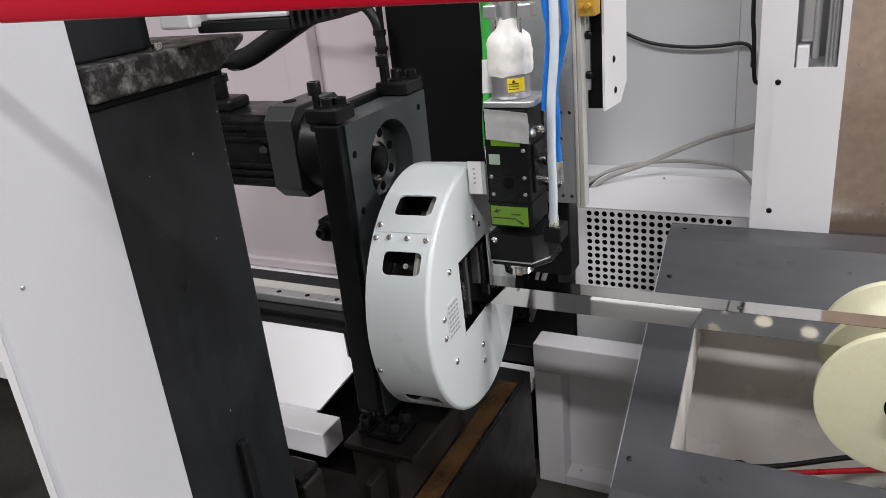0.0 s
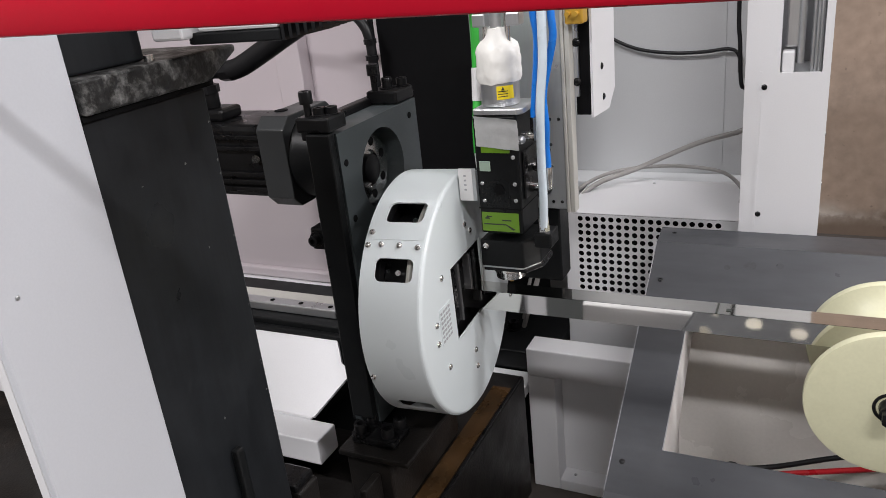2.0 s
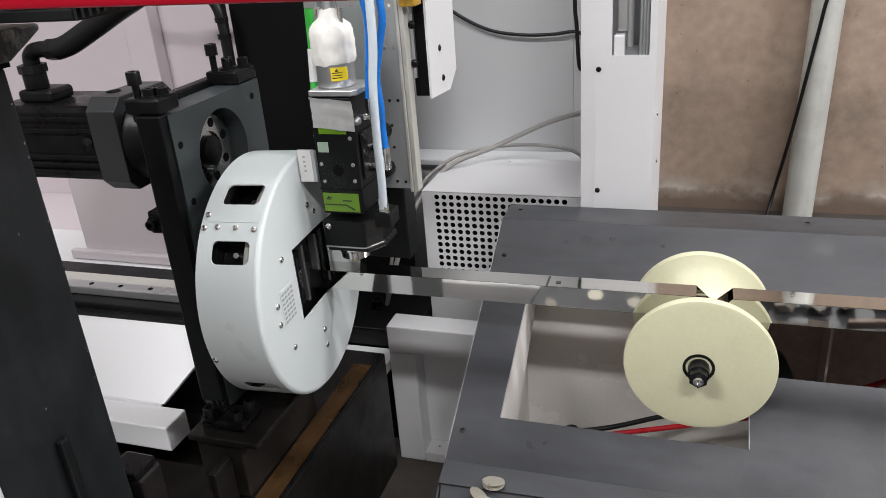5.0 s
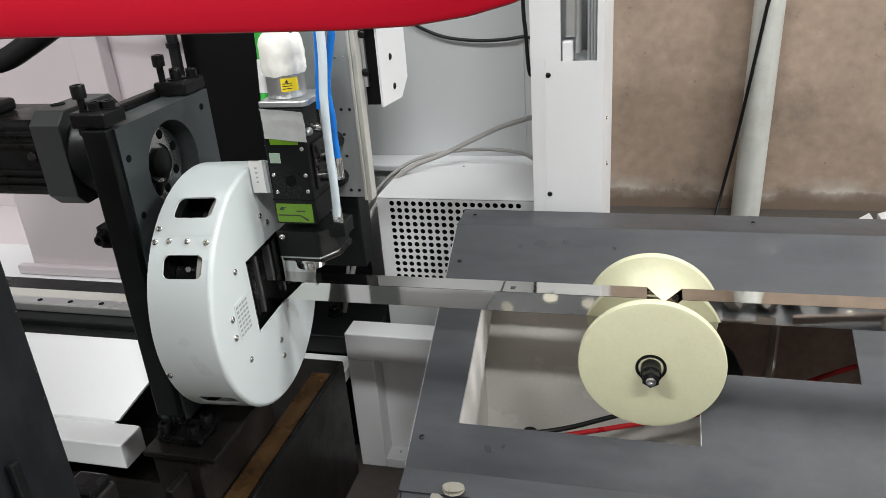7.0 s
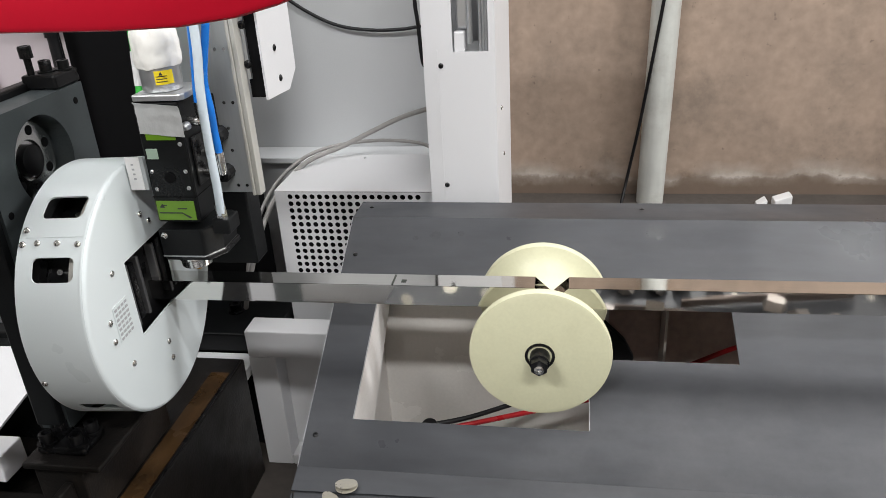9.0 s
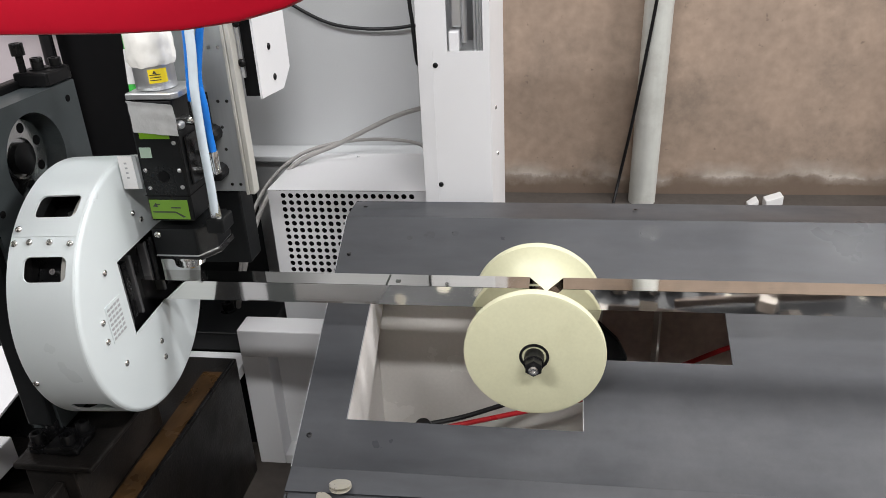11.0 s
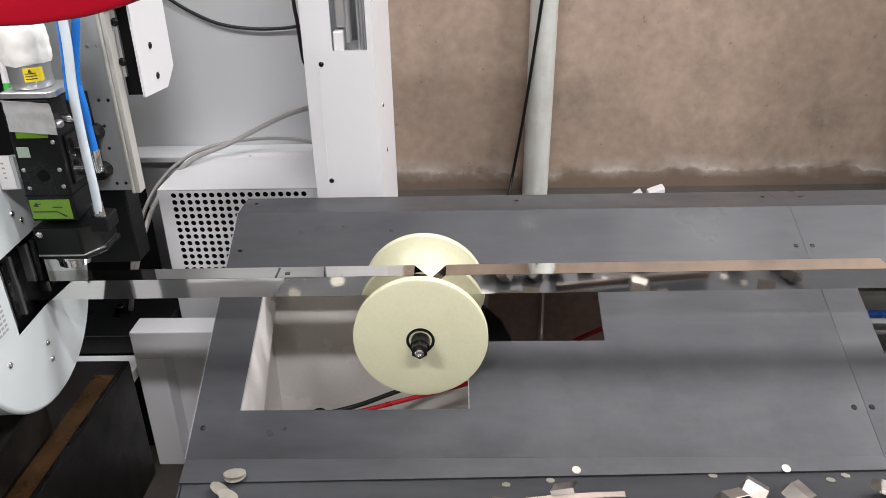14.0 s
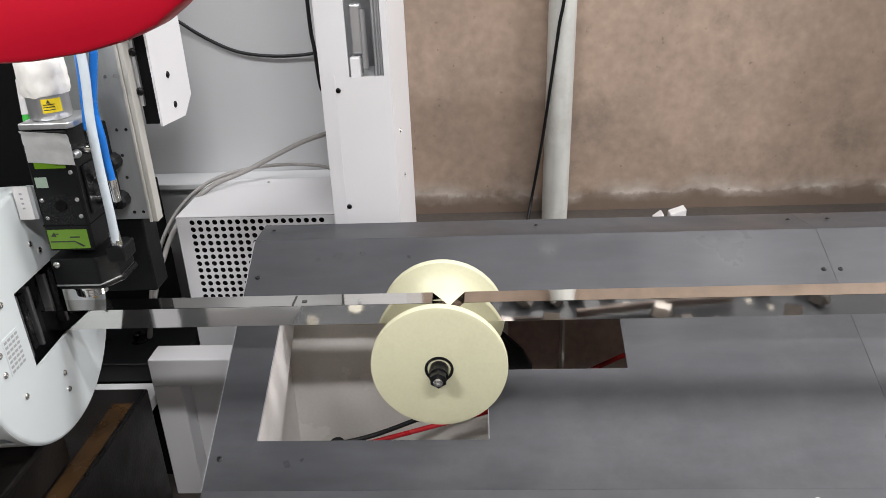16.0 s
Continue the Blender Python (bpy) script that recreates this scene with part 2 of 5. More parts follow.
    l.new(m2.outputs["Result"], m3.inputs["A"])
    m3.inputs["B"].default_value = (0.09, 0.07, 0.055, 1)
    l.new(m3.outputs["Result"], b.inputs["Base Color"])
    return m


limewash = wall_material()


def spread(m, low, high):
    """Lets each piece of metal be a little darker or lighter than the next."""
    n, l = m.node_tree.nodes, m.node_tree.links
    b = n["Principled BSDF"]
    base = b.inputs["Base Color"].links[0].from_socket
    info, rng, mx = n.new("ShaderNodeObjectInfo"), n.new("ShaderNodeMapRange"), n.new("ShaderNodeMix")
    rng.inputs["To Min"].default_value, rng.inputs["To Max"].default_value = low, high
    l.new(info.outputs["Random"], rng.inputs["Value"])
    mx.data_type, mx.blend_type = "RGBA", "MULTIPLY"
    mx.inputs["Factor"].default_value = 1
    l.new(base, mx.inputs["A"])
    l.new(rng.outputs[0], mx.inputs["B"])
    l.new(mx.outputs["Result"], b.inputs["Base Color"])


spread(scrap_metal, 0.45, 1.1)
spread(blank_metal, 0.55, 1.25)


# ---- building helpers ----
def thing(name, label, category, at=(0, 0, 0), group="", kind=""):
    ob = new(name)
    ob.location = at
    ob.empty_display_size = 0.05
    return tagged(ob, label, category, group, kind)


def offset(ob):
    v = Vector((0, 0, 0))
    while ob:
        v += ob.location
        ob = ob.parent
    return v


def finish(bm, name, material, smooth=False, angle=40):
    bmesh.ops.recalc_face_normals(bm, faces=bm.faces)
    me = bpy.data.meshes.new(name)
    bm.to_mesh(me)
    bm.free()
    me.materials.append(material)
    if smooth:
        me.shade_smooth()
        me.set_sharp_from_angle(angle=radians(angle))
    return me


def part(name, bm, material, parent, label="", smooth=False):
    """Links a bmesh, built in world places, as one mesh under a thing or part."""
    bmesh.ops.translate(bm, verts=bm.verts, vec=-offset(parent))
    ob = new(name, finish(bm, name, material, smooth))
    ob.parent = parent
    if label:
        ob["label"] = label
    return ob


def whole(name, bm, material, label, category="", group="", kind="", smooth=False):
    """A thing or a piece of the setting that is one mesh."""
    ob = new(name, finish(bm, name, material, smooth))
    return tagged(ob, label, category, group, kind)


def box(x0, x1, y0, y1, z0, z1, bevel=0.0, seg=2, bm=None):
    bm0 = bmesh.new()
    bmesh.ops.create_cube(bm0, size=1, matrix=Matrix.Translation(((x0 + x1) / 2, (y0 + y1) / 2, (z0 + z1) / 2)) @ Matrix.Diagonal((x1 - x0, y1 - y0, z1 - z0, 1)))
    if bevel:
        bmesh.ops.bevel(bm0, geom=bm0.edges, offset=bevel, segments=seg, affect="EDGES", profile=0.5)
    return merge(bm, bm0)


def merge(bm, other):
    if bm is None:
        return other
    me = bpy.data.meshes.new("t")
    other.to_mesh(me)
    other.free()
    bm.from_mesh(me)
    bpy.data.meshes.remove(me)
    return bm


def rod(a, b, r, seg=24, r2=None, bevel=0.0, bm=None, cap=True):
    """A cylinder or cone from a to b."""
    a, b = Vector(a), Vector(b)
    m = Matrix.Translation((a + b) / 2) @ (b - a).to_track_quat("Z", "Y").to_matrix().to_4x4()
    bm0 = bmesh.new()
    bmesh.ops.create_cone(bm0, cap_ends=cap, segments=seg, radius1=r, radius2=r if r2 is None else r2, depth=(b - a).length, matrix=m)
    if bevel:
        es = [e for e in bm0.edges if any(len(f.verts) > 4 for f in e.link_faces)]
        bmesh.ops.bevel(bm0, geom=es, offset=bevel, segments=2, affect="EDGES", profile=0.5)
    return merge(bm, bm0)


def lathe(origin, axis, profile, seg=48, bm=None):
    """Spins (distance along the axis, radius) pairs about an axis."""
    q = Vector(axis).to_track_quat("Z", "Y")
    bm0 = bmesh.new()
    rings = []
    for d, r in profile:
        ring = []
        for k in range(seg):
            a = 2 * math.pi * k / seg
            ring.append(bm0.verts.new(Vector(origin) + q @ Vector((r * math.cos(a), r * math.sin(a), d))))
        rings.append(ring)
    for u, v in zip(rings, rings[1:]):
        for k in range(seg):
            bm0.faces.new((u[k], u[(k + 1) % seg], v[(k + 1) % seg], v[k]))
    bm0.faces.new(rings[0][::-1])
    bm0.faces.new(rings[-1])
    return merge(bm, bm0)


def prism(points, vec, bm=None, bevel=0.0):
    """Extrudes a flat polygon of world points along a vector."""
    bm0 = bmesh.new()
    f = bm0.faces.new([bm0.verts.new(p) for p in points])
    res = bmesh.ops.extrude_face_region(bm0, geom=[f])
    bmesh.ops.translate(bm0, verts=[v for v in res["geom"] if isinstance(v, bmesh.types.BMVert)], vec=vec)
    if bevel:
        bmesh.ops.bevel(bm0, geom=bm0.edges, offset=bevel, segments=2, affect="EDGES", profile=0.5)
    return merge(bm, bm0)


def hose(points, r, seg=10, steps=8, bm=None):
    """A round cable through points, smoothed."""
    pts = [Vector(p) for p in points]
    pts = [2 * pts[0] - pts[1]] + pts + [2 * pts[-1] - pts[-2]]
    line = []
    for i in range(1, len(pts) - 2):
        p0, p1, p2, p3 = pts[i - 1:i + 3]
        for s in range(steps):
            t = s / steps
            line.append(0.5 * (2 * p1 + (p2 - p0) * t + (2 * p0 - 5 * p1 + 4 * p2 - p3) * t * t + (3 * p1 - p0 - 3 * p2 + p3) * t ** 3))
    line.append(pts[-2])
    bm0 = bmesh.new()
    rings = []
    up = Vector((0.31, 0.2, 0.93))
    for i, p in enumerate(line):
        d = (line[min(i + 1, len(line) - 1)] - line[max(i - 1, 0)]).normalized()
        u = (up - d * up.dot(d)).normalized()
        v = d.cross(u)
        up = u
        rings.append([bm0.verts.new(p + r * (u * math.cos(2 * math.pi * k / seg) + v * math.sin(2 * math.pi * k / seg))) for k in range(seg)])
    for a, b in zip(rings, rings[1:]):
        for k in range(seg):
            bm0.faces.new((a[k], a[(k + 1) % seg], b[(k + 1) % seg], b[k]))
    bm0.faces.new(rings[0][::-1])
    bm0.faces.new(rings[-1])
    return merge(bm, bm0)


def sheet_grid(xs, ys, holes, place, thick, normal):
    """A sheet of cells between the given lines, without the cells in holes, as thick as given."""
    bm = bmesh.new()
    vs = {(i, j): bm.verts.new(place(x, y)) for i, x in enumerate(xs) for j, y in enumerate(ys)}
    for i in range(len(xs) - 1):
        for j in range(len(ys) - 1):
            cx, cy = (xs[i] + xs[i + 1]) / 2, (ys[j] + ys[j + 1]) / 2
            if any(x0 < cx < x1 and y0 < cy < y1 for x0, x1, y0, y1 in holes):
                continue
            bm.faces.new((vs[i, j], vs[i + 1, j], vs[i + 1, j + 1], vs[i, j + 1]))
    bmesh.ops.delete(bm, geom=[v for v in bm.verts if not v.link_faces], context="VERTS")
    res = bmesh.ops.extrude_face_region(bm, geom=bm.faces[:])
    bmesh.ops.translate(bm, verts=[v for v in res["geom"] if isinstance(v, bmesh.types.BMVert)], vec=Vector(normal) * thick)
    return bm


def screw(parent, at, axis, r=0.005, h=0.003, material=None, name="screw", label=""):
    """A domed screw head with a hex socket."""
    prof = [(0, r), (h * 0.4, r), (h * 0.8, r * 0.8), (h, r * 0.45), (h * 0.55, r * 0.4)]
    return part(name, lathe(at, axis, prof, 14), material or chrome, parent, label, True)


def cap_bolt(parent, at, axis, r, h, material, name="bolt", label=""):
    """A socket-head bolt on its washer."""
    prof = [(0, r * 1.5), (h * 0.12, r * 1.5), (h * 0.13, r), (h * 0.95, r), (h, r * 0.92), (h, r * 0.55), (h * 0.6, r * 0.5)]
    return part(name, lathe(at, axis, prof, 18), material, parent, label, True)


# ---- hall ----
whole("floor", box(-6, 9, -5, 3.45, -0.12, 0), cement, "dusty brown cement floor of the workshop", "floor", kind="structure")
whole("wall_north", box(-6, 9, 3.45, 3.7, -0.12, 4.2), limewash, "tan limewashed wall with white salt bloom at its foot", "wall", kind="structure")
whole("wall_south", box(-6, 9, -5.2, -5, -0.12, 4.2), plain_wall, "plain pale workshop wall", "wall", kind="structure")
whole("wall_west", box(-6.2, -6, -5.2, 3.7, -0.12, 4.2), plain_wall, "plain pale workshop wall", "wall", kind="structure")
whole("wall_east", box(9, 9.2, -5.2, 3.7, -0.12, 4.2), plain_wall, "plain pale workshop wall", "wall", kind="structure")
whole("ceiling", box(-6.2, 9.2, -5.2, 3.7, 4.2, 4.35), ceiling_paint, "plain white workshop ceiling", "ceiling", kind="structure")
for lx, ly, lw, ld, watts in LAMPS:
    t = thing("ceiling_lamp", "unseen white LED tube lamp hanging under the ceiling" if ld < 0.5 else "unseen broad LED panel lamp added under the ceiling", "lamp", (lx, ly, 3.94), group="ceiling lamps")
    part("housing", box(lx - lw / 2 - 0.03, lx + lw / 2 + 0.03, ly - ld / 2 - 0.03, ly + ld / 2 + 0.03, 3.94, 4.0, 0.01), white_paint, t)
    for sx in (-0.6, 0.6):
        part("hanger", rod((lx + sx, ly, 4.0), (lx + sx, ly, 4.2), 0.006, 8), alu, t)

pipe = thing("drain_pipe", "weathered white plastic drain pipe standing against the wall", "pipe", (0.617, 3.36, 0))
part("pipe_body", rod((0.617, 3.36, 0), (0.70, 3.37, 4.2), 0.058, 32), pvc, pipe, "", True)
part("coupling", rod((0.650, 3.364, 1.7), (0.653, 3.364, 1.85), 0.066, 32, bevel=0.003), pvc, pipe, "", True)
whole("wall_cable", hose([(0.49, 3.30, 0.012), (0.518, 3.36, 0.13), (0.552, 3.33, 0.36), (0.577, 3.31, 0.56), (0.594, 3.30, 0.70), (0.614, 3.296, 0.86), (0.64, 3.29, 1.1), (0.62, 3.29, 1.8)], 0.0068), rubber, "slack black cable hanging down the plastic pipe", "cable", smooth=True)
cab = thing("switch_cabinet", "dark grey shallow steel switch cabinet near the wall", "cabinet", (2.6, 2.92, 0))
part("body", box(2.13, 3.07, 2.8975, 2.99, 0.0, 2.0, 0.006), cabinet_grey, cab)
part("door", box(2.13, 3.07, 2.88, 2.897, 0.08, 1.95, 0.005), cabinet_grey, cab)
for i, (dx, dy, s) in enumerate([(1.16, 3.30, 0.8), (1.075, 3.29, 0.45)]):
    bm = box(dx - 0.045 * s, dx + 0.045 * s, dy - 0.03, dy + 0.03, 0, 0.05 * s, 0.004)
    bmesh.ops.translate(bm, verts=[v for v in bm.verts if v.co.x > dx], vec=(0, 0.01, 0.018))
    whole("foam_scrap", bm, paper, "torn white foam scrap lying on the floor", "scrap", group="foam scraps")

# ---- machine enclosure behind ----
SL = 0.462


def plate_z(y):
    return 0.5275 + SL * (y - 1.078)


col = thing("frame_column", "white sheet-steel machine column with a cable slot", "column", (0.02, 1.85, 0))
CX0, CX1, CY0, CY1 = -0.046, 0.103, 1.65, 2.03
part("front_panel", sheet_grid([CX0, 0.016, 0.089, CX1], [0.0, 1.016, 1.5], [(0.016, 0.089, 1.016, 2)], lambda x, z: Vector((x, CY0, z)), 0.004, (0, 1, 0)), white_paint, col)
part("side_panel", box(CX1 - 0.004, CX1, CY0 + 0.004, CY1, 0, 1.5), white_paint, col)
part("side_panel", box(CX0, CX0 + 0.004, CY0 + 0.004, CY1, 0, 1.5), white_paint, col)
part("back_panel", box(CX0 + 0.004, CX1 - 0.004, CY1 - 0.05, CY1, 0, 1.5), grey_paint, col)
part("fold", box(CX0 + 0.026, CX0 + 0.031, CY0 - 0.0015, CY0 + 0.001, 0.66, 1.02), white_paint, col)
part("slot_shelf", box(0.018, 0.088, CY0 + 0.005, CY0 + 0.14, 0.995, 1.012), grey_paint, col)
for x in (0.070, 0.077, 0.083):
    part("guide_rail", rod((x, CY0 + 0.03, 1.012), (x, CY0 + 0.03, 1.45), 0.0035, 10), alu, col, "", True)
part("hinge", box(0.022, 0.046, CY0 + 0.02, CY0 + 0.045, 1.06, 1.16, 0.004), alu, col, "steel hinge in the slot")
part("hinge_pin", rod((0.050, CY0 + 0.02, 1.03), (0.050, CY0 + 0.02, 1.15), 0.006, 12), alu, col, "", True)
part("bracket", box(0.018, 0.04, CY0 + 0.006, CY0 + 0.05, 1.012, 1.055, 0.003), white_paint, col)
for z in (0.989, 0.728, 0.35):
    screw(col, (-0.010, CY0, z), (0, -1, 0), 0.0055, 0.003, black_oxide, "screw", "black screw")
screw(col, (CX1, 1.76, 0.87), (1, 0, 0), 0.005, 0.003)
screw(col, (CX1, 1.80, 0.75), (1, 0, 0), 0.005, 0.003)

back = thing("back_enclosure", "light grey sheet-steel back wall of the machine", "machine panel", (-0.5, 2.1, 0.3))
part("panel", box(-0.95, CX0, 2.10, 2.11, 0.3, 1.45), grey_paint, back)
part("ledge", box(-0.9, CX0, 2.0, 2.099, 0.655, 0.672, 0.003), grey_paint, back)
part("lower_panel", box(-0.9, CX0, 2.03, 2.036, 0.0, 0.654), grey_paint, back)
part("seam_strip", box(-0.14, -0.13, 2.096, 2.0995, 0.672, 1.45), grey_paint, back)

vent = thing("vent_box", "white sheet-steel box with a perforated front", "ventilation box", (-0.25, 1.86, 0.0))
VX0, VX1, VY, VZ0, VZ1 = -0.447, -0.052, 1.73, 0.0, 0.678


def perforated():
    """The front sheet, with its rows of round holes."""
    bm = bmesh.new()
    px_, pz_, r, n, m = 0.0185, 0.0181, 0.0067, 18, 14
    x0, z1 = -0.4185, 0.6745
    k = 12

    def quad(a, b, c, d):
        bm.faces.new([bm.verts.new((p[0], VY, p[1])) for p in (a, b, c, d)])
    xe, zb = x0 + n * px_, z1 - m * pz_
    quad((VX0, VZ0), (x0, VZ0), (x0, VZ1), (VX0, VZ1))
    quad((xe, VZ0), (VX1, VZ0), (VX1, VZ1), (xe, VZ1))
    quad((x0, VZ0), (xe, VZ0), (xe, zb), (x0, zb))
    quad((x0, z1), (xe, z1), (xe, VZ1), (x0, VZ1))
    for i in range(n):
        for j in range(m):
            cx, cz = x0 + (i + 0.5) * px_, z1 - (j + 0.5) * pz_
            hw, hh = px_ / 2, pz_ / 2
            inner, outer = [], []
            for s in range(k):
                a = 2 * math.pi * (s + 0.5) / k
                c, q = math.cos(a), math.sin(a)
                f = min(hw / abs(c), hh / abs(q))
                inner.append(bm.verts.new((cx + r * c, VY, cz + r * q)))
                outer.append(bm.verts.new((cx + f * c, VY, cz + f * q)))
            deep = [bm.verts.new((v.co.x, VY + 0.002, v.co.z)) for v in inner]
            for s in range(k):
                s2 = (s + 1) % k
                bm.faces.new((inner[s], inner[s2], outer[s2], outer[s]))
                bm.faces.new((inner[s], inner[s2], deep[s2], deep[s]))
                u, w = outer[s].co, outer[s2].co
                if abs(u.x - w.x) > 1e-6 and abs(u.z - w.z) > 1e-6:
                    cv = bm.verts.new((cx + math.copysign(hw, (u.x + w.x) / 2 - cx), VY, cz + math.copysign(hh, (u.z + w.z) / 2 - cz)))
                    bm.faces.new((outer[s], outer[s2], cv))
    return bm


part("perforated_front", perforated(), white_paint, vent, "front sheet with rows of round holes")
part("top", box(VX0, VX1, VY + 0.0005, 2.0, VZ1, VZ1 + 0.003, 0.001), white_paint, vent)
part("side", box(VX0, VX0 + 0.003, VY + 0.001, 2.0, 0, VZ1 - 0.0005), white_paint, vent)
part("side", box(VX1 - 0.003, VX1, VY + 0.001, 2.0, 0, VZ1 - 0.0005), white_paint, vent)
# Black sheet stands in for the shade inside the vent box.
part("dark_backing", box(VX0 + 0.01, VX1 - 0.01, VY + 0.03, VY + 0.05, 0.1, VZ1 - 0.01), black_void, vent, "black sheet standing in for the shaded inside of the box")
screw(vent, (-0.28, 1.97, VZ1 + 0.003), (0, 0, 1), 0.004, 0.003, alu)

whole("grey_cable", hose([(-0.02, 1.96, 0.85), (-0.082, 1.95, 0.823), (-0.177, 1.95, 0.793), (-0.322, 1.95, 0.725), (-0.42, 1.90, 0.692), (-0.475, 1.80, 0.635), (-0.50, 1.72, 0.56), (-0.53, 1.68, 0.45), (-0.56, 1.70, 0.37)], 0.0064), grey_cable, "thick grey cable slung across the vent box", "cable", smooth=True)
whole("loop_cable", hose([(-0.575, 1.74, 0.37), (-0.55, 1.76, 0.50), (-0.51, 1.82, 0.62), (-0.455, 1.90, 0.685), (-0.38, 1.97, 0.71), (-0.25, 2.0, 0.72), (-0.12, 1.98, 0.715), (-0.06, 1.9, 0.695), (-0.058, 1.83, 0.69)], 0.0048), grey_cable, "thin grey cable looped over the vent box", "cable", smooth=True)
whole("black_cable", hose([(-0.50, 2.07, 1.10), (-0.424, 2.08, 1.044), (-0.345, 2.08, 1.007), (-0.257, 2.08, 0.993), (-0.18, 2.08, 0.993), (-0.122, 2.08, 0.998), (-0.098, 2.08, 0.983), (-0.094, 2.08, 0.94)], 0.0045), rubber, "black cable sagging along the back panel", "cable", smooth=True)
whole("black_drop_cable", hose([(-0.066, 1.70, 1.45), (-0.066, 1.70, 1.14), (-0.062, 1.70, 1.07), (-0.057, 1.70, 0.99), (-0.05, 1.71, 0.975)], 0.0042), rubber, "black cable hanging beside the white column", "cable", smooth=True)

gan = thing("black_gantry", "matte black steel gantry body behind the cutting head", "machine body", (-0.62, 1.7, 0.0))
part("body", box(-0.945, -0.60, 1.80, 1.93, 0.72, 1.45, 0.004), black_void, gan)
part("lower_body", box(-0.945, -0.56, 1.80, 1.93, 0.3525, 0.7195, 0.004), black_void, gan)
part("edge_rail", rod((-0.955, 1.79, 0.5), (-0.955, 1.79, 1.45), 0.008, 16), black_oxide, gan, "", True)
part("base_flange", box(-0.80, -0.455, 1.60, 1.93, 0.30, 0.352, 0.004), black_paint, gan)
part("foot", box(-0.74, -0.45, 1.62, 1.95, 0.0, 0.30), black_paint, gan)
cap_bolt(gan, (-0.595, 1.715, 0.352), (0, 0, 1), 0.015, 0.022, black_oxide)
whole("curved_hose", hose([(-1.15, 1.75, 1.20), (-1.044, 1.75, 1.186), (-0.985, 1.75, 1.172), (-0.95, 1.75, 1.138), (-0.938, 1.75, 1.094), (-0.937, 1.75, 1.025), (-0.938, 1.75, 0.93), (-0.94, 1.75, 0.80), (-0.94, 1.75, 0.352)], 0.013), rubber, "black hose curving down beside the gantry", "hose", smooth=True)
for z in (1.10, 1.06):
    part("hose_clip", rod((-0.938, 1.75, z - 0.006), (-0.938, 1.75, z + 0.006), 0.0165, 14), black_oxide, gan)
cap_bolt(gan, (-0.71, 1.715, 0.352), (0, 0, 1), 0.015, 0.022, black_oxide)

led = thing("white_ledge", "white painted steel ledge beside the machine bed", "machine panel", (-0.6, 1.64, 0))
part("top", box(-0.90, -0.502, 1.515, 1.598, 0.27, 0.30, 0.003), white_paint, led)
part("apron", box(-0.90, -0.535, 1.52, 1.53, 0.0, 0.27), white_paint, led)

fr = thing("machine_stand", "white welded steel frame with a recessed panel", "machine frame", (-0.2, 1.58, 0))
FY = 1.545
part("top_bar", box(-0.50, 0.30, FY, 1.612, 0.325, 0.397, 0.003), white_paint, fr)
part("upright", box(-0.50, -0.432, FY, 1.612, 0.0, 0.3245, 0.003), white_paint, fr)
part("lower_bar", box(-0.4315, 0.30, FY, 1.612, 0.0, 0.03, 0.003), white_paint, fr)
part("recessed_panel", box(-0.4315, 0.30, FY + 0.052, FY + 0.060, 0.0305, 0.3245), white_paint, fr)
screw(fr, (-0.40, FY + 0.03, 0.03), (0, 0, 1), 0.004, 0.003, alu)

# ---- cutting axis ----
zs = thing("z_axis_slide", "matt aluminium slide plate with rows of tapped holes", "machine slide", (-0.36, 1.31, 0.84))
part("plate", box(-0.467, -0.3045, 1.30, 1.318, 0.846, 1.45, 0.002), alu_matt, zs)
part("edge_strip", box(-0.304, -0.298, 1.294, 1.32, 0.842, 1.45, 0.0015), alu_light, zs, "pale aluminium edge strip")
part("edge_strip", box(-0.2975, -0.289, 1.296, 1.32, 0.842, 1.45, 0.0015), alu_light, zs)
for z in (0.86, 0.925, 0.965, 1.01, 1.10, 1.17):
    for x in (-0.314, -0.330):
        if (round(z * 1000) % 2 == 0) or x < -0.32:
            part("tapped_hole", rod((x, 1.2995, z), (x, 1.301, z), 0.0030, 10), chrome, zs)
for z in (0.957, 0.888):
    kb = part("clamp_knob", lathe((-0.345, 1.298, z), (0, -1, 0), [(0, 0.015), (0.02, 0.015), (0.026, 0.012), (0.028, 0.006)], 10), rubber, zs, "black star knob")
part("lower_bracket", box(-0.42, -0.322, 1.305, 1.36, 0.70, 0.845, 0.003), black_paint, zs)

cv = thing("axis_cover", "white folded cover on the vertical axis with a black slot", "machine cover", (-0.27, 1.4, 1.0))
part("side_sheet", prism([(-0.262, 1.322, 1.008), (-0.262, 1.43, 1.000), (-0.262, 1.475, 1.03), (-0.262, 1.475, 1.45), (-0.262, 1.322, 1.45)], (0.004, 0, 0)), white_paint, cv)
part("slot", box(-0.288, -0.264, 1.325, 1.47, 1.012, 1.45), black_void, cv, "black slot")
part("rail_strip", box(-0.2865, -0.2815, 1.318, 1.3245, 1.045, 1.45), alu, cv)
for y, z in ((1.38, 1.085), (1.39, 1.03)):
    screw(cv, (-0.258, y, z), (1, 0, 0), 0.006, 0.003, black_oxide)
for z in (1.07, 1.135):
    screw(cv, (-0.284, 1.318, z), (0, -1, 0), 0.007, 0.004, black_oxide)
tb = thing("brass_terminal", "brass coloured terminal block on the slide", "terminal", (-0.275, 1.31, 1.17))
part("block", box(-0.292, -0.262, 1.285, 1.317, 1.168, 1.20, 0.003), brass, tb)
for x in (-0.285, -0.272):
    part("pin", rod((x, 1.285, 1.185), (x, 1.275, 1.185), 0.004, 10), brass, tb)

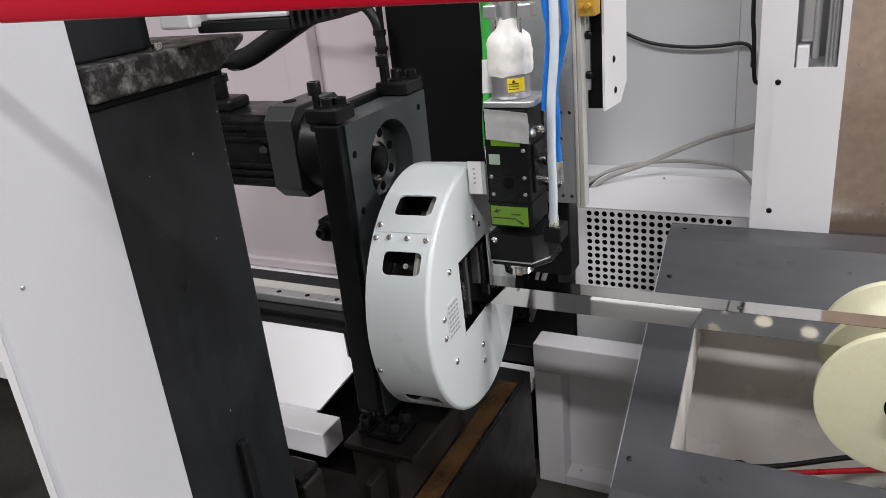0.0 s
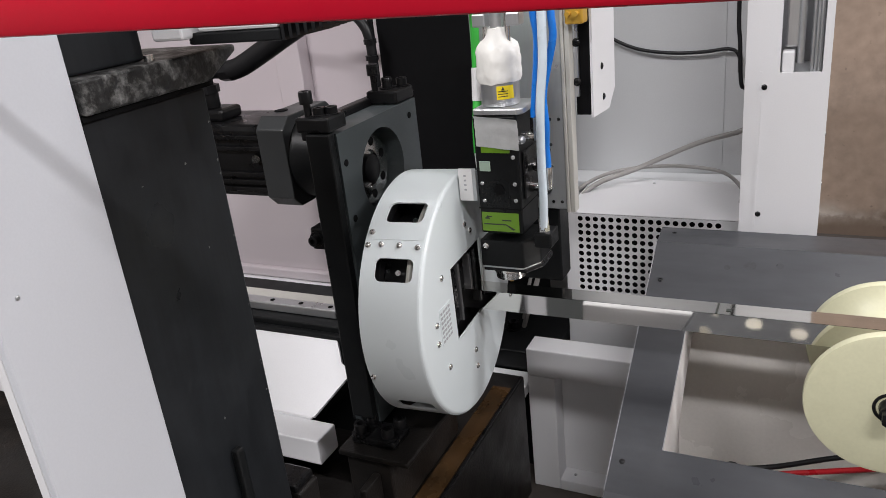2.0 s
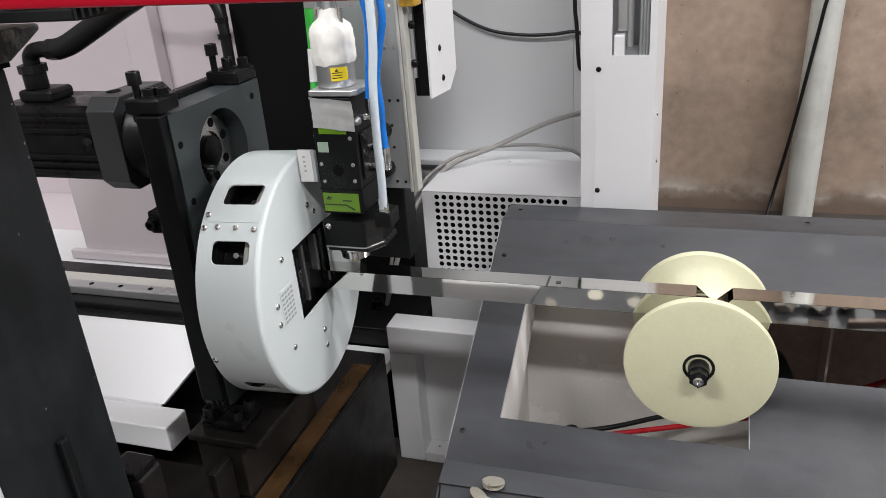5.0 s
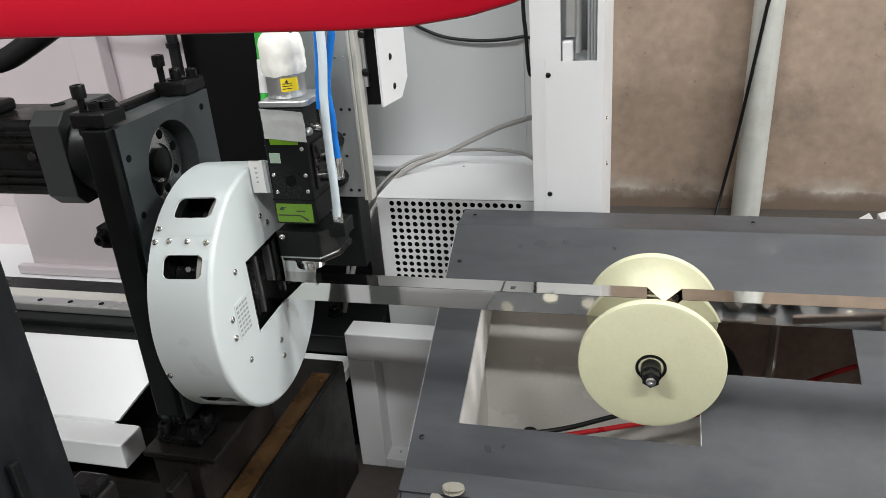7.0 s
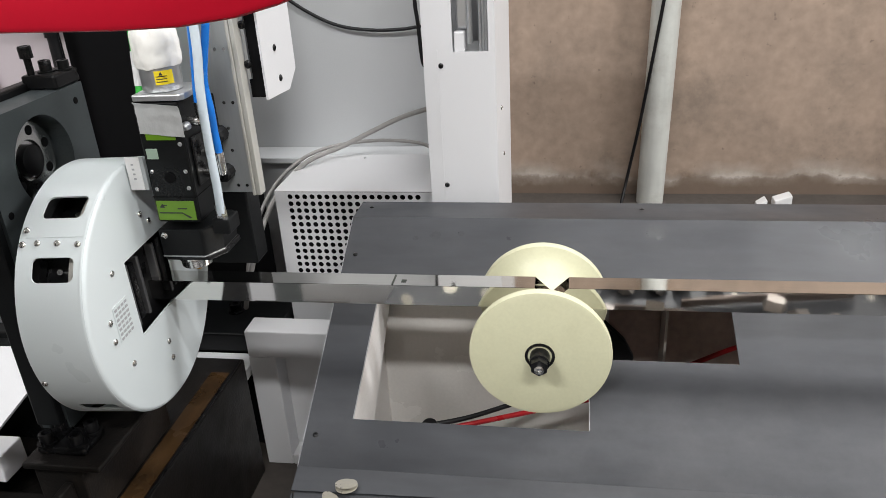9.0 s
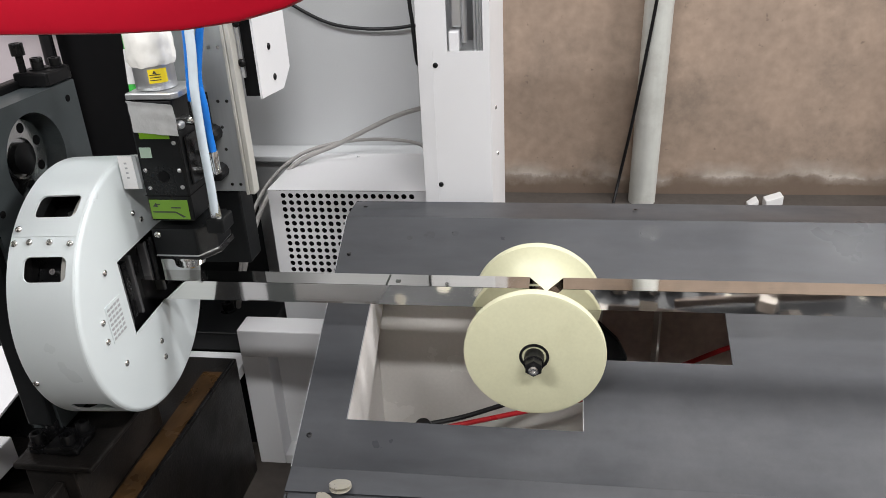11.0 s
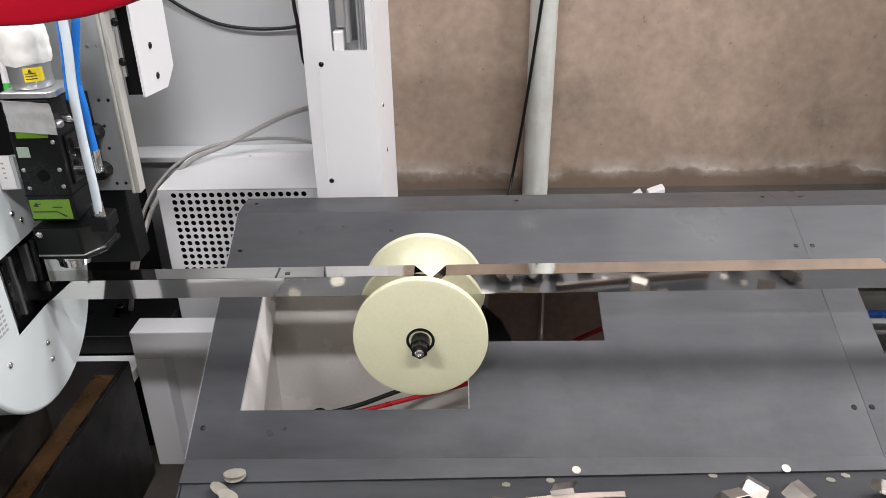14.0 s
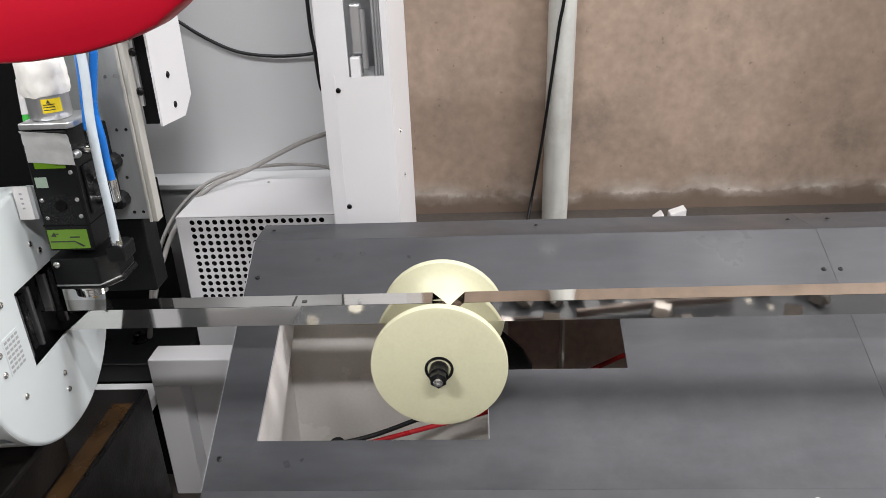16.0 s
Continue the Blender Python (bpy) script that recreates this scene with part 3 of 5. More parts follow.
HX0, HX1, HY0, HY1 = -0.412, -0.337, 1.155, 1.24
hd = thing("laser_head", "black laser cutting head with green labels", "cutting head", (-0.375, 1.2, 0.745))
part("body", box(HX0, HX1, HY0, HY1, 0.842, 1.043, 0.004), black_paint, hd)
part("mounting_block", box(-0.39, -0.345, 1.2405, 1.2995, 0.87, 1.02, 0.003), black_oxide, hd)
low = [(HX0 - 0.003, HY0 - 0.004), (HX1 - 0.002, HY0 - 0.004), (HX1 + 0.018, HY0 + 0.030), (HX1 + 0.018, HY1), (HX0 - 0.003, HY1)]
part("collar", prism([(x, y, 0.782) for x, y in low], (0, 0, 0.049), bevel=0.003), black_paint, hd)
part("collar_edge", prism([(x + 0.0012 * (1 if x < -0.38 else -1), y - 0.0012, 0.7815) for x, y in low], (0, 0, 0.0022)), alu, hd, "bright bevelled edge")
part("skirt", prism([(x + 0.003, y + 0.003, 0.773) for x, y in low], (-0.002, 0, 0.009), bevel=0.002), black_oxide, hd)
part("nozzle_holder", lathe((-0.379, 1.193, 0.773), (0, 0, -1), [(0, 0.028), (0.005, 0.030), (0.008, 0.030), (0.010, 0.027), (0.022, 0.026), (0.025, 0.020)], 40), chrome, hd, "knurled steel nozzle holder", True)
part("nozzle", rod((-0.379, 1.193, 0.750), (-0.379, 1.193, 0.739), 0.011, 24, 0.004), brass, hd, "", True)
part("green_label", box(-0.408, -0.343, HY0 - 0.0012, HY0 - 0.0002, 0.847, 0.880), green_label, hd, "green label with a bent arrow")
for a, b in (((-0.398, 0.872), (-0.390, 0.8735)), ((-0.372, 0.866), (-0.356, 0.868)), ((-0.405, 0.8585), (-0.366, 0.8605))):
    part("print_bar", box(a[0], b[0], HY0 - 0.0018, HY0 - 0.0013, a[1], b[1]), dark_ink, hd)
bm = prism([(-0.366, HY0 - 0.0013, 0.8605), (-0.366, HY0 - 0.0013, 0.8585), (-0.354, HY0 - 0.0013, 0.850), (-0.350, HY0 - 0.0013, 0.8515)], (0, -0.0005, 0))
part("print_bar", bm, dark_ink, hd)
part("print_arrow", prism([(-0.403, HY0 - 0.0013, 0.869), (-0.397, HY0 - 0.0013, 0.8755), (-0.394, HY0 - 0.0013, 0.868)], (0, -0.0005, 0)), dark_ink, hd)
part("green_label", box(-0.400, -0.351, HY0 - 0.0012, HY0 - 0.0002, 0.982, 1.000), green_label, hd, "green label with a small triangle")
part("print_arrow", prism([(-0.379, HY0 - 0.0013, 0.997), (-0.371, HY0 - 0.0013, 0.997), (-0.375, HY0 - 0.0013, 0.990)], (0, -0.0005, 0)), dark_ink, hd)
part("window", box(-0.405, -0.386, HY0 - 0.002, HY0 - 0.0002, 0.951, 0.968, 0.0006), pale_green, hd, "pale green window")
part("socket", rod((-0.374, HY0 + 0.002, 0.92), (-0.374, HY0 - 0.002, 0.92), 0.009, 20), black_void, hd, "black socket")
for x, z in ((-0.403, 0.930), (-0.346, 0.930), (-0.401, 0.9), (-0.346, 0.902), (-0.346, 0.975)):
    screw(hd, (x, HY0, z), (0, -1, 0), 0.0035, 0.002, alu)
screw(hd, (-0.404, HY0 - 0.004, 0.820), (0, -1, 0), 0.006, 0.004)
part("seam", box(HX0 - 0.0004, HX1 + 0.0004, HY0 - 0.0006, HY1, 0.886, 0.8875), black_void, hd)
part("flange", prism([(-0.408, 1.152, 1.0435), (-0.334, 1.152, 1.0435), (-0.326, 1.162, 1.0435), (-0.326, 1.235, 1.0435), (-0.408, 1.235, 1.0435)], (0, 0, 0.010), bevel=0.002), alu, hd)
part("collimator", rod((-0.374, 1.192, 1.054), (-0.374, 1.192, 1.125), 0.031, 40, bevel=0.002), alu, hd, "", True)


def wrap():
    """Masking tape wound round the fibre connector, in folds."""
    bm = lathe((-0.374, 1.192, 1.092), (0, 0, 1), [(0, 0.0325), (0.006, 0.0345), (0.014, 0.036), (0.022, 0.035), (0.030, 0.036), (0.038, 0.035), (0.046, 0.0345), (0.053, 0.032), (0.058, 0.026), (0.064, 0.020), (0.072, 0.016), (0.080, 0.013)], 60)
    for v in bm.verts:
        d = v.co - Vector((-0.374, 1.192, v.co.z))
        v.co += d * (0.11 * noise.noise(v.co * 55) + 0.035 * noise.noise(v.co * 150))
        v.co.z += 0.006 * noise.noise(v.co * 50 + Vector((5, 0, 0)))
    return bm


part("tape_wrap", wrap(), tape, hd, "crumpled white masking tape wrap", True)
part("fibre_sleeve", rod((-0.374, 1.192, 1.16), (-0.374, 1.195, 1.30), 0.009, 16), alu, hd, "", True)
for x in (-0.392, -0.356):
    part("lock_pin", rod((x, 1.192, 1.15), (x, 1.196, 1.28), 0.005, 12), chrome, hd, "", True)
for x in (-0.398, -0.342):
    part("clamp_block", box(x - 0.011, x + 0.011, 1.18, 1.205, 1.175, 1.195, 0.002), alu, hd)


def bent_label(x0, x1, z0, z1, r):
    """A label wrapped round the collimator."""
    bm = bmesh.new()
    rows = []
    for k in range(7):
        x = x0 + (x1 - x0) * k / 6
        y = 1.192 - math.sqrt(r * r - (x + 0.374) ** 2)
        rows.append((bm.verts.new((x, y, z0)), bm.verts.new((x, y, z1))))
    for a, b in zip(rows, rows[1:]):
        bm.faces.new((a[0], b[0], b[1], a[1]))
    return bm


wl = part("warning_label", bent_label(-0.368, -0.346, 1.066, 1.087, 0.0316), yellow_label, hd, "yellow warning label")
for z in (1.070, 1.074, 1.078):
    part("print_bar", bent_label(-0.366, -0.352, z, z + 0.0012, 0.0319), dark_ink, wl)
part("print_arrow", prism([(-0.360, 1.162, 1.081), (-0.355, 1.163, 1.081), (-0.3575, 1.1625, 1.0855)], (0, -0.002, 0)), dark_ink, hd)


def tape_patch():
    bm = bmesh.new()
    vs = {}
    for i in range(13):
        for j in range(9):
            x, z = -0.407 + 0.073 * i / 12, 1.043 - 0.050 * j / 8 - 0.006 * i / 12
            y = HY0 - 0.003 - 0.002 * noise.noise(Vector((x * 60, 0, z * 60))) - (0.004 * max(0, 1 - j) if j < 1 else 0)
            vs[i, j] = bm.verts.new((x + 0.002 * noise.noise(Vector((0, z * 90, 3))), y, z))
    for i in range(12):
        for j in range(8):
            bm.faces.new((vs[i, j], vs[i + 1, j], vs[i + 1, j + 1], vs[i, j + 1]))
    res = bmesh.ops.extrude_face_region(bm, geom=bm.faces[:])
    bmesh.ops.translate(bm, verts=[v for v in res["geom"] if isinstance(v, bmesh.types.BMVert)], vec=(0, 0.001, 0))
    return bm


part("tape_patch", tape_patch(), tape_sheet, hd, "grey cloth tape patch", True)
el = part("air_fitting", rod((HX1, 1.18, 1.005), (HX1 + 0.022, 1.18, 1.005), 0.008, 16, bevel=0.001), chrome, hd, "chrome elbow fitting", True)
part("fitting_nut", rod((HX1 + 0.022, 1.18, 0.998), (HX1 + 0.022, 1.18, 1.035), 0.0075, 6), chrome, hd)
screw(hd, (HX1 + 0.004, 1.165, 1.002), (0, -1, 0), 0.007, 0.012, alu)
part("side_plate", box(HX1, HX1 + 0.004, 1.17, 1.235, 0.90, 0.98, 0.002), black_oxide, hd)
part("hose_base", box(HX1 + 0.0185, HX1 + 0.048, 1.152, 1.195, 0.822, 0.848, 0.003), black_paint, hd)
part("hose_nut", rod((HX1 + 0.033, 1.165, 0.848), (HX1 + 0.032, 1.165, 0.872), 0.0095, 6), chrome, hd)
part("hose_fitting", rod((-0.299, 1.185, 0.915), (-0.299, 1.185, 0.952), 0.0075, 16, bevel=0.001), chrome, hd, "", True)
part("fitting_arm", rod((HX1, 1.19, 0.918), (-0.299, 1.186, 0.918), 0.006, 14), chrome, hd, "", True)
part("side_fitting", rod((HX0 - 0.004, 1.18, 0.945), (HX0 - 0.006, 1.18, 0.975), 0.0055, 12), chrome, hd, "", True)
for z, y in ((0.92, 1.215), (0.955, 1.215)):
    part("elbow", hose([(HX1 + 0.002, y, z - 0.01), (HX1 + 0.014, y - 0.008, z - 0.012), (HX1 + 0.02, y - 0.01, z + 0.01)], 0.006), chrome, hd, "", True)

whole("milky_hose", hose([(-0.304, 1.163, 0.862), (-0.300, 1.158, 0.912), (-0.300, 1.158, 0.987), (-0.297, 1.158, 1.066), (-0.289, 1.158, 1.141), (-0.288, 1.160, 1.250), (-0.290, 1.180, 1.420)], 0.0070), milky, "milky plastic hose running up from the cutting head", "hose", smooth=True)
whole("green_cable", hose([(-0.421, 1.19, 0.975), (-0.424, 1.20, 1.02), (-0.425, 1.22, 1.10), (-0.425, 1.23, 1.25), (-0.425, 1.24, 1.5)], 0.0075), green_hose, "bright green cable beside the cutting head", "cable", smooth=True)
whole("cable_tag", rod((-0.4245, 1.213, 1.062), (-0.4252, 1.222, 1.115), 0.0088, 12), paper, "white printed tag on the green cable", "tag", smooth=True)
whole("blue_hose", hose([(-0.315, 1.18, 1.03), (-0.315, 1.18, 1.052), (-0.311, 1.18, 1.086), (-0.306, 1.18, 1.13), (-0.304, 1.18, 1.168), (-0.308, 1.18, 1.202), (-0.315, 1.19, 1.27), (-0.322, 1.22, 1.42)], 0.0060), blue_hose, "blue air hose on the cutting head", "hose", smooth=True)
whole("blue_hose", hose([(-0.299, 1.185, 0.956), (-0.299, 1.185, 0.970), (-0.300, 1.185, 0.994), (-0.296, 1.178, 1.03), (-0.298, 1.178, 1.075), (-0.289, 1.177, 1.117), (-0.283, 1.176, 1.139), (-0.277, 1.175, 1.167), (-0.279, 1.176, 1.201), (-0.286, 1.19, 1.27), (-0.30, 1.22, 1.42)], 0.0060), blue_hose, "blue air hose looping behind the milky hose", "hose", smooth=True)

# ---- chuck ----
CH = (1.158, 0.735)
CR, CXF, CXB = 0.216, -0.443, -0.551
ck = thing("chuck", "round white covered tube chuck with screws and windows", "chuck", (CXF, CH[0], CH[1]))


def drum():
    """The cover's rim, a bent sheet with three windows in it."""
    wins = [(CXF - 0.083, CXF - 0.018, a, b) for a, b in ((114.5, 125.4), (142, 151.8), (214, 223), (20, 31), (320, 330))]
    angs = sorted({a % 360 for a in range(0, 360, 3)} | {a for w in wins for a in w[2:]})
    xs = sorted({CXB, CXF + -0.004} | {x for w in wins for x in w[:2]})
    bm = bmesh.new()

    def ring(x, r):
        return [bm.verts.new((x, CH[0] + r * math.cos(radians(a)), CH[1] + r * math.sin(radians(a)))) for a in angs]
    n = len(angs)
    outer = [ring(x, CR) for x in xs]
    inner = [ring(x, CR - 0.003) for x in xs]
    for i in range(len(xs) - 1):
        for k in range(n):
            k2 = (k + 1) % n
            xm = (xs[i] + xs[i + 1]) / 2
            am = (angs[k] + (angs[k2] if k2 else 360)) / 2
            if any(w[0] < xm < w[1] and w[2] < am < w[3] for w in wins):
                continue
            bm.faces.new((outer[i][k], outer[i][k2], outer[i + 1][k2], outer[i + 1][k]))
            bm.faces.new((inner[i][k], inner[i][k2], inner[i + 1][k2], inner[i + 1][k]))
    bm.edges.ensure_lookup_table()
    lone = [e for e in bm.edges if len(e.link_faces) == 1]
    key = {}
    for ro, ri in zip(outer, inner):
        for a, b in zip(ro, ri):
            key[a] = b
    for e in lone:
        a, b = e.verts
        if a in key and b in key:
            bm.faces.new((a, b, key[b], key[a]))
    bmesh.ops.delete(bm, geom=[v for v in bm.verts if not v.link_faces], context="VERTS")
    # rounded corners of the windows
    rad = 0.0095
    for x0, x1, a0, a1 in wins:
        for xc, sx in ((x0, 1), (x1, -1)):
            for ac, sa in ((a0, 1), (a1, -1)):
                flat = [(0.0, 0.0)] + [(rad - rad * math.cos(radians(q)), rad - rad * math.sin(radians(q))) for q in range(0, 91, 15)]
                rows_ = []
                for r in (CR, CR - 0.003):
                    rows_.append([bm.verts.new((xc + sx * u, CH[0] + r * math.cos(radians(ac) + sa * w / CR), CH[1] + r * math.sin(radians(ac) + sa * w / CR))) for u, w in flat])
                for row in rows_:
                    for i in range(1, len(row) - 1):
                        bm.faces.new((row[0], row[i], row[i + 1]))
                for i in range(1, len(flat) - 1):
                    bm.faces.new((rows_[0][i], rows_[0][i + 1], rows_[1][i + 1], rows_[1][i]))
    return bm


def face_plate():
    """The front disc with a square opening and a rounded rim."""
    y0, y1, z0, z1 = CH[0] - 0.080, CH[0] + 0.062, CH[1] - 0.056, CH[1] + 0.078
    bm = bmesh.new()
    cy, cz = CH
    corner = [math.atan2(z - cz, y - cy) for y in (y0, y1) for z in (z0, z1)]
    angs = sorted([2 * math.pi * k / 120 - math.pi for k in range(120)] + corner)

    def inner(a, x):
        c, s = math.cos(a), math.sin(a)
        f = min((y1 - cy) / c if c > 1e-9 else (y0 - cy) / c if c < -1e-9 else 9, (z1 - cz) / s if s > 1e-9 else (z0 - cz) / s if s < -1e-9 else 9)
        return bm.verts.new((x, cy + f * c, cz + f * s))
    rings = []
    rings.append([inner(a, CXF - 0.004) for a in angs])
    rings.append([inner(a, CXF) for a in angs])
    for x, r in ((CXF, CR - 0.007), (CXF - 0.0008, CR - 0.0035), (CXF - 0.003, CR - 0.001), (CXF - 0.006, CR + 0.0006), (CXF - 0.008, CR + 0.0006)):
        rings.append([bm.verts.new((x, cy + r * math.cos(a), cz + r * math.sin(a))) for a in angs])
    n = len(angs)
    for u, v in zip(rings, rings[1:]):
        for k in range(n):
            bm.faces.new((u[k], u[(k + 1) % n], v[(k + 1) % n], v[k]))
    return bm


part("cover_rim", drum(), cover_paint, ck, "", True)
part("face_plate", face_plate(), cover_paint, ck, "", True)
part("rotor", lathe((CXB + 0.002, *CH), (1, 0, 0), [(0, 0.19), (0.018, 0.19), (0.019, 0.15), (0.040, 0.15), (0.041, 0.115), (0.060, 0.115)], 48), black_oxide, ck, "dark chuck body inside the cover", True)
for k, (dy, w, h, metal_) in enumerate(((-0.066, 0.010, 0.056, jaw_steel), (-0.046, 0.016, 0.050, black_oxide), (-0.026, 0.007, 0.054, jaw_steel), (0.034, 0.008, 0.050, jaw_steel), (0.050, 0.012, 0.052, black_oxide))):
    part("jaw", box(CXF - 0.045 + 0.003 * k, CXF - 0.008 - 0.002 * (k % 2), CH[0] + dy - w / 2, CH[0] + dy + w / 2, CH[1] + 0.010 - h, CH[1] + 0.010 + h, 0.002), metal_, ck, "worn steel jaw" if metal_ is not black_oxide else "")
part("jaw_block", box(CXF - 0.06, CXF - 0.03, CH[0] - 0.07, CH[0] + 0.06, CH[1] + 0.045, CH[1] + 0.075, 0.004), black_oxide, ck)
part("jaw_block", box(CXF - 0.06, CXF - 0.03, CH[0] - 0.07, CH[0] + 0.06, CH[1] - 0.055, CH[1] - 0.035, 0.004), black_oxide, ck)
for y, z in ((-0.121, 0.080), (-0.160, 0.015), (-0.161, -0.018), (-0.129, -0.078), (-0.011, -0.144), (-0.011, -0.111), (0.0, 0.128), (0.022, 0.108), (0.12, -0.09), (0.14, 0.07)):
    screw(ck, (CXF, CH[0] + y, CH[1] + z), (1, 0, 0), 0.0055, 0.0035)
for x, a in ((-0.542, 130.6), (-0.544, 136.6), (-0.521, 136.1), (-0.490, 136.3), (-0.458, 136.9), (-0.544, 196.3)):
    d = (0, math.cos(radians(a)), math.sin(radians(a)))
    screw(ck, (x, CH[0] + CR * d[1], CH[1] + CR * d[2]), d, 0.0052, 0.0035)
part("inner_ring", lathe((CXB + 0.0215, *CH), (1, 0, 0), [(0, 0.150), (0, 0.172), (0.062, 0.172), (0.062, 0.150)], 48), black_oxide, ck, "dark ring inside the cover", True)
part("clamp_ring", lathe((CXF - 0.040, *CH), (1, 0, 0), [(0, 0.173), (0, 0.192), (0.003, 0.197), (0.009, 0.197), (0.012, 0.192), (0.012, 0.173)], 64), alu_light, ck, "bright steel ring seen through the windows", True)
a = radians(133.6)
bm = box(CXB + 0.003, CXF - 0.008, -0.0008, 0.0008, -0.0004, 0.0006)
bmesh.ops.transform(bm, verts=bm.verts, matrix=Matrix.Translation((0, CH[0] + CR * math.cos(a), CH[1] + CR * math.sin(a))) @ Matrix.Rotation(a - math.pi / 2, 4, "X"))
part("cover_seam", bm, cover_paint, ck, "seam between the halves of the cover")
LY, LZ = CH[0] - 0.146, CH[1] - 0.030
rp = part("rating_plate", box(CXF + 0.0003, CXF + 0.0011, LY, LY + 0.046, LZ, LZ + 0.062), cover_paint, ck, "printed plate")
for i in range(7):
    for j in range(4):
        part("print_bar", box(CXF + 0.0012, CXF + 0.0016, LY + 0.003 + 0.0104 * j, LY + 0.0105 + 0.0104 * j, LZ + 0.003 + 0.0083 * i, LZ + 0.0074 + 0.0083 * i), grey_ink, rp)
for x, a, r in ((-0.500, 118, 0.188), (-0.478, 122, 0.182), (-0.508, 147, 0.190), (-0.480, 149, 0.186), (-0.49, 233, 0.185)):
    d = (0, math.cos(radians(a)), math.sin(radians(a)))
    part("adjusting_screw", rod((x, CH[0] + 0.12 * d[1], CH[1] + 0.12 * d[2]), (x + 0.01, CH[0] + r * d[1], CH[1] + r * d[2]), 0.0045, 12), chrome, ck, "steel adjusting screw", True)
ck.rotation_euler = (0, radians(-0.9), radians(3.3))
ds = part("data_sticker", box(-0.443, -0.419, 1.150, 1.1515, 0.90, 0.955, 0.0003), paper, hd, "white sticker with bars")
for z in (0.918, 0.926, 0.934, 0.942):
    part("print_bar", box(-0.4335, -0.4295, 1.1490, 1.1498, z, z + 0.0028), grey_ink, ds)
part("sticker_arm", box(-0.443, -0.413, 1.1517, 1.1545, 0.90, 0.955), alu_matt, hd)
hd.location.z += 0.008  # the head stands a little raised

# ---- bearing housing and motor ----
hb = thing("bearing_housing", "blued steel bearing housing with bolts on top", "bearing housing", (-0.66, 1.18, 0.5))


def housing_plate():
    """A plate with a round bore."""
    y0, y1, z0, z1, cy, cz, r = 1.046, 1.321, 0.50, 1.047, 1.178, 0.95, 0.074
    bm = bmesh.new()
    corner = [math.atan2(z - cz, y - cy) for y in (y0, y1) for z in (z0, z1)]
    angs = sorted([2 * math.pi * k / 64 - math.pi for k in range(64)] + corner)
    ins, out, deep, dout = [], [], [], []
    for a in angs:
        c, s = math.cos(a), math.sin(a)
        f = min((y1 - cy) / c if c > 1e-9 else (y0 - cy) / c if c < -1e-9 else 9, (z1 - cz) / s if s > 1e-9 else (z0 - cz) / s if s < -1e-9 else 9)
        ins.append(bm.verts.new((-0.60, cy + r * c, cz + r * s)))
        out.append(bm.verts.new((-0.60, cy + f * c, cz + f * s)))
        deep.append(bm.verts.new((-0.655, cy + r * c, cz + r * s)))
        dout.append(bm.verts.new((-0.655, cy + f * c, cz + f * s)))
    n = len(angs)
    for k in range(n):
        q = (k + 1) % n
        for u, v in ((ins, out), (ins, deep), (out, dout)):
            bm.faces.new((u[k], u[q], v[q], v[k]))
    bm.faces.new(deep)
    return bm


part("body", housing_plate(), housing_grey, hb)
part("side_cheek", box(-0.648, -0.603, 1.028, 1.0455, 0.52, 1.050, 0.003), black_paint, hb)
ring_ = part("shaft_end", lathe((-0.654, 1.178, 0.95), (1, 0, 0), [(0, 0.066), (0.022, 0.066), (0.024, 0.064), (0.024, 0.034), (0.018, 0.032), (0.018, 0.0)], 48), chrome, hb, "bright steel bearing ring with holes", True)
for k in range(7):
    a = radians(20 + 51.4 * k)
    part("ring_hole", rod((-0.6305, 1.178 + 0.049 * math.cos(a), 0.95 + 0.049 * math.sin(a)), (-0.6295, 1.178 + 0.049 * math.cos(a), 0.95 + 0.049 * math.sin(a)), 0.0085, 16), black_void, ring_)
part("ring_hub", lathe((-0.6355, 1.178, 0.95), (1, 0, 0), [(0, 0.026), (0.012, 0.026), (0.014, 0.022)], 24), black_oxide, ring_, "", True)
for y, z in ((1.062, 0.995), (1.064, 0.898), (1.292, 1.02)):
    part("tapped_hole", rod((-0.6005, y, z), (-0.5992, y, z), 0.006, 14), black_void, hb)
part("clamp_block", box(-0.665, -0.602, 1.03, 1.085, 1.0515, 1.076, 0.004), black_oxide, hb)
part("clamp_block", box(-0.665, -0.602, 1.255, 1.325, 1.048, 1.072, 0.004), black_oxide, hb)
part("top_rail", box(-0.68, -0.657, 1.06, 1.30, 1.03, 1.06, 0.004), black_oxide, hb)
for x, y, z, h in ((-0.648, 1.047, 1.076, 0.04), (-0.632, 1.055, 1.076, 0.012), (-0.615, 1.065, 1.076, 0.012), (-0.65, 1.265, 1.072, 0.048), (-0.635, 1.285, 1.072, 0.020), (-0.615, 1.305, 1.072, 0.016)):
    if h > 0.03:
        part("bolt_shank", rod((x, y, z), (x, y, z + h - 0.02), 0.006, 14), black_oxide, hb, "", True)
        part("bolt_head", lathe((x, y, z + h - 0.02), (0, 0, 1), [(0, 0.011), (0.018, 0.011), (0.02, 0.010), (0.02, 0.006), (0.012, 0.005)], 16), black_oxide, hb, "", True)
    else:
        cap_bolt(hb, (x, y, z), (0, 0, 1), 0.010, h, black_oxide)
part("side_stop", box(-0.680, -0.650, 1.04, 1.07, 0.845, 0.885, 0.004), black_oxide, hb)
cap_bolt(hb, (-0.668, 1.04, 0.865), (0, -1, 0), 0.009, 0.014, black_oxide)
part("bellows", box(-0.65, -0.61, 1.03, 1.30, 0.36, 0.50), black_void, hb)
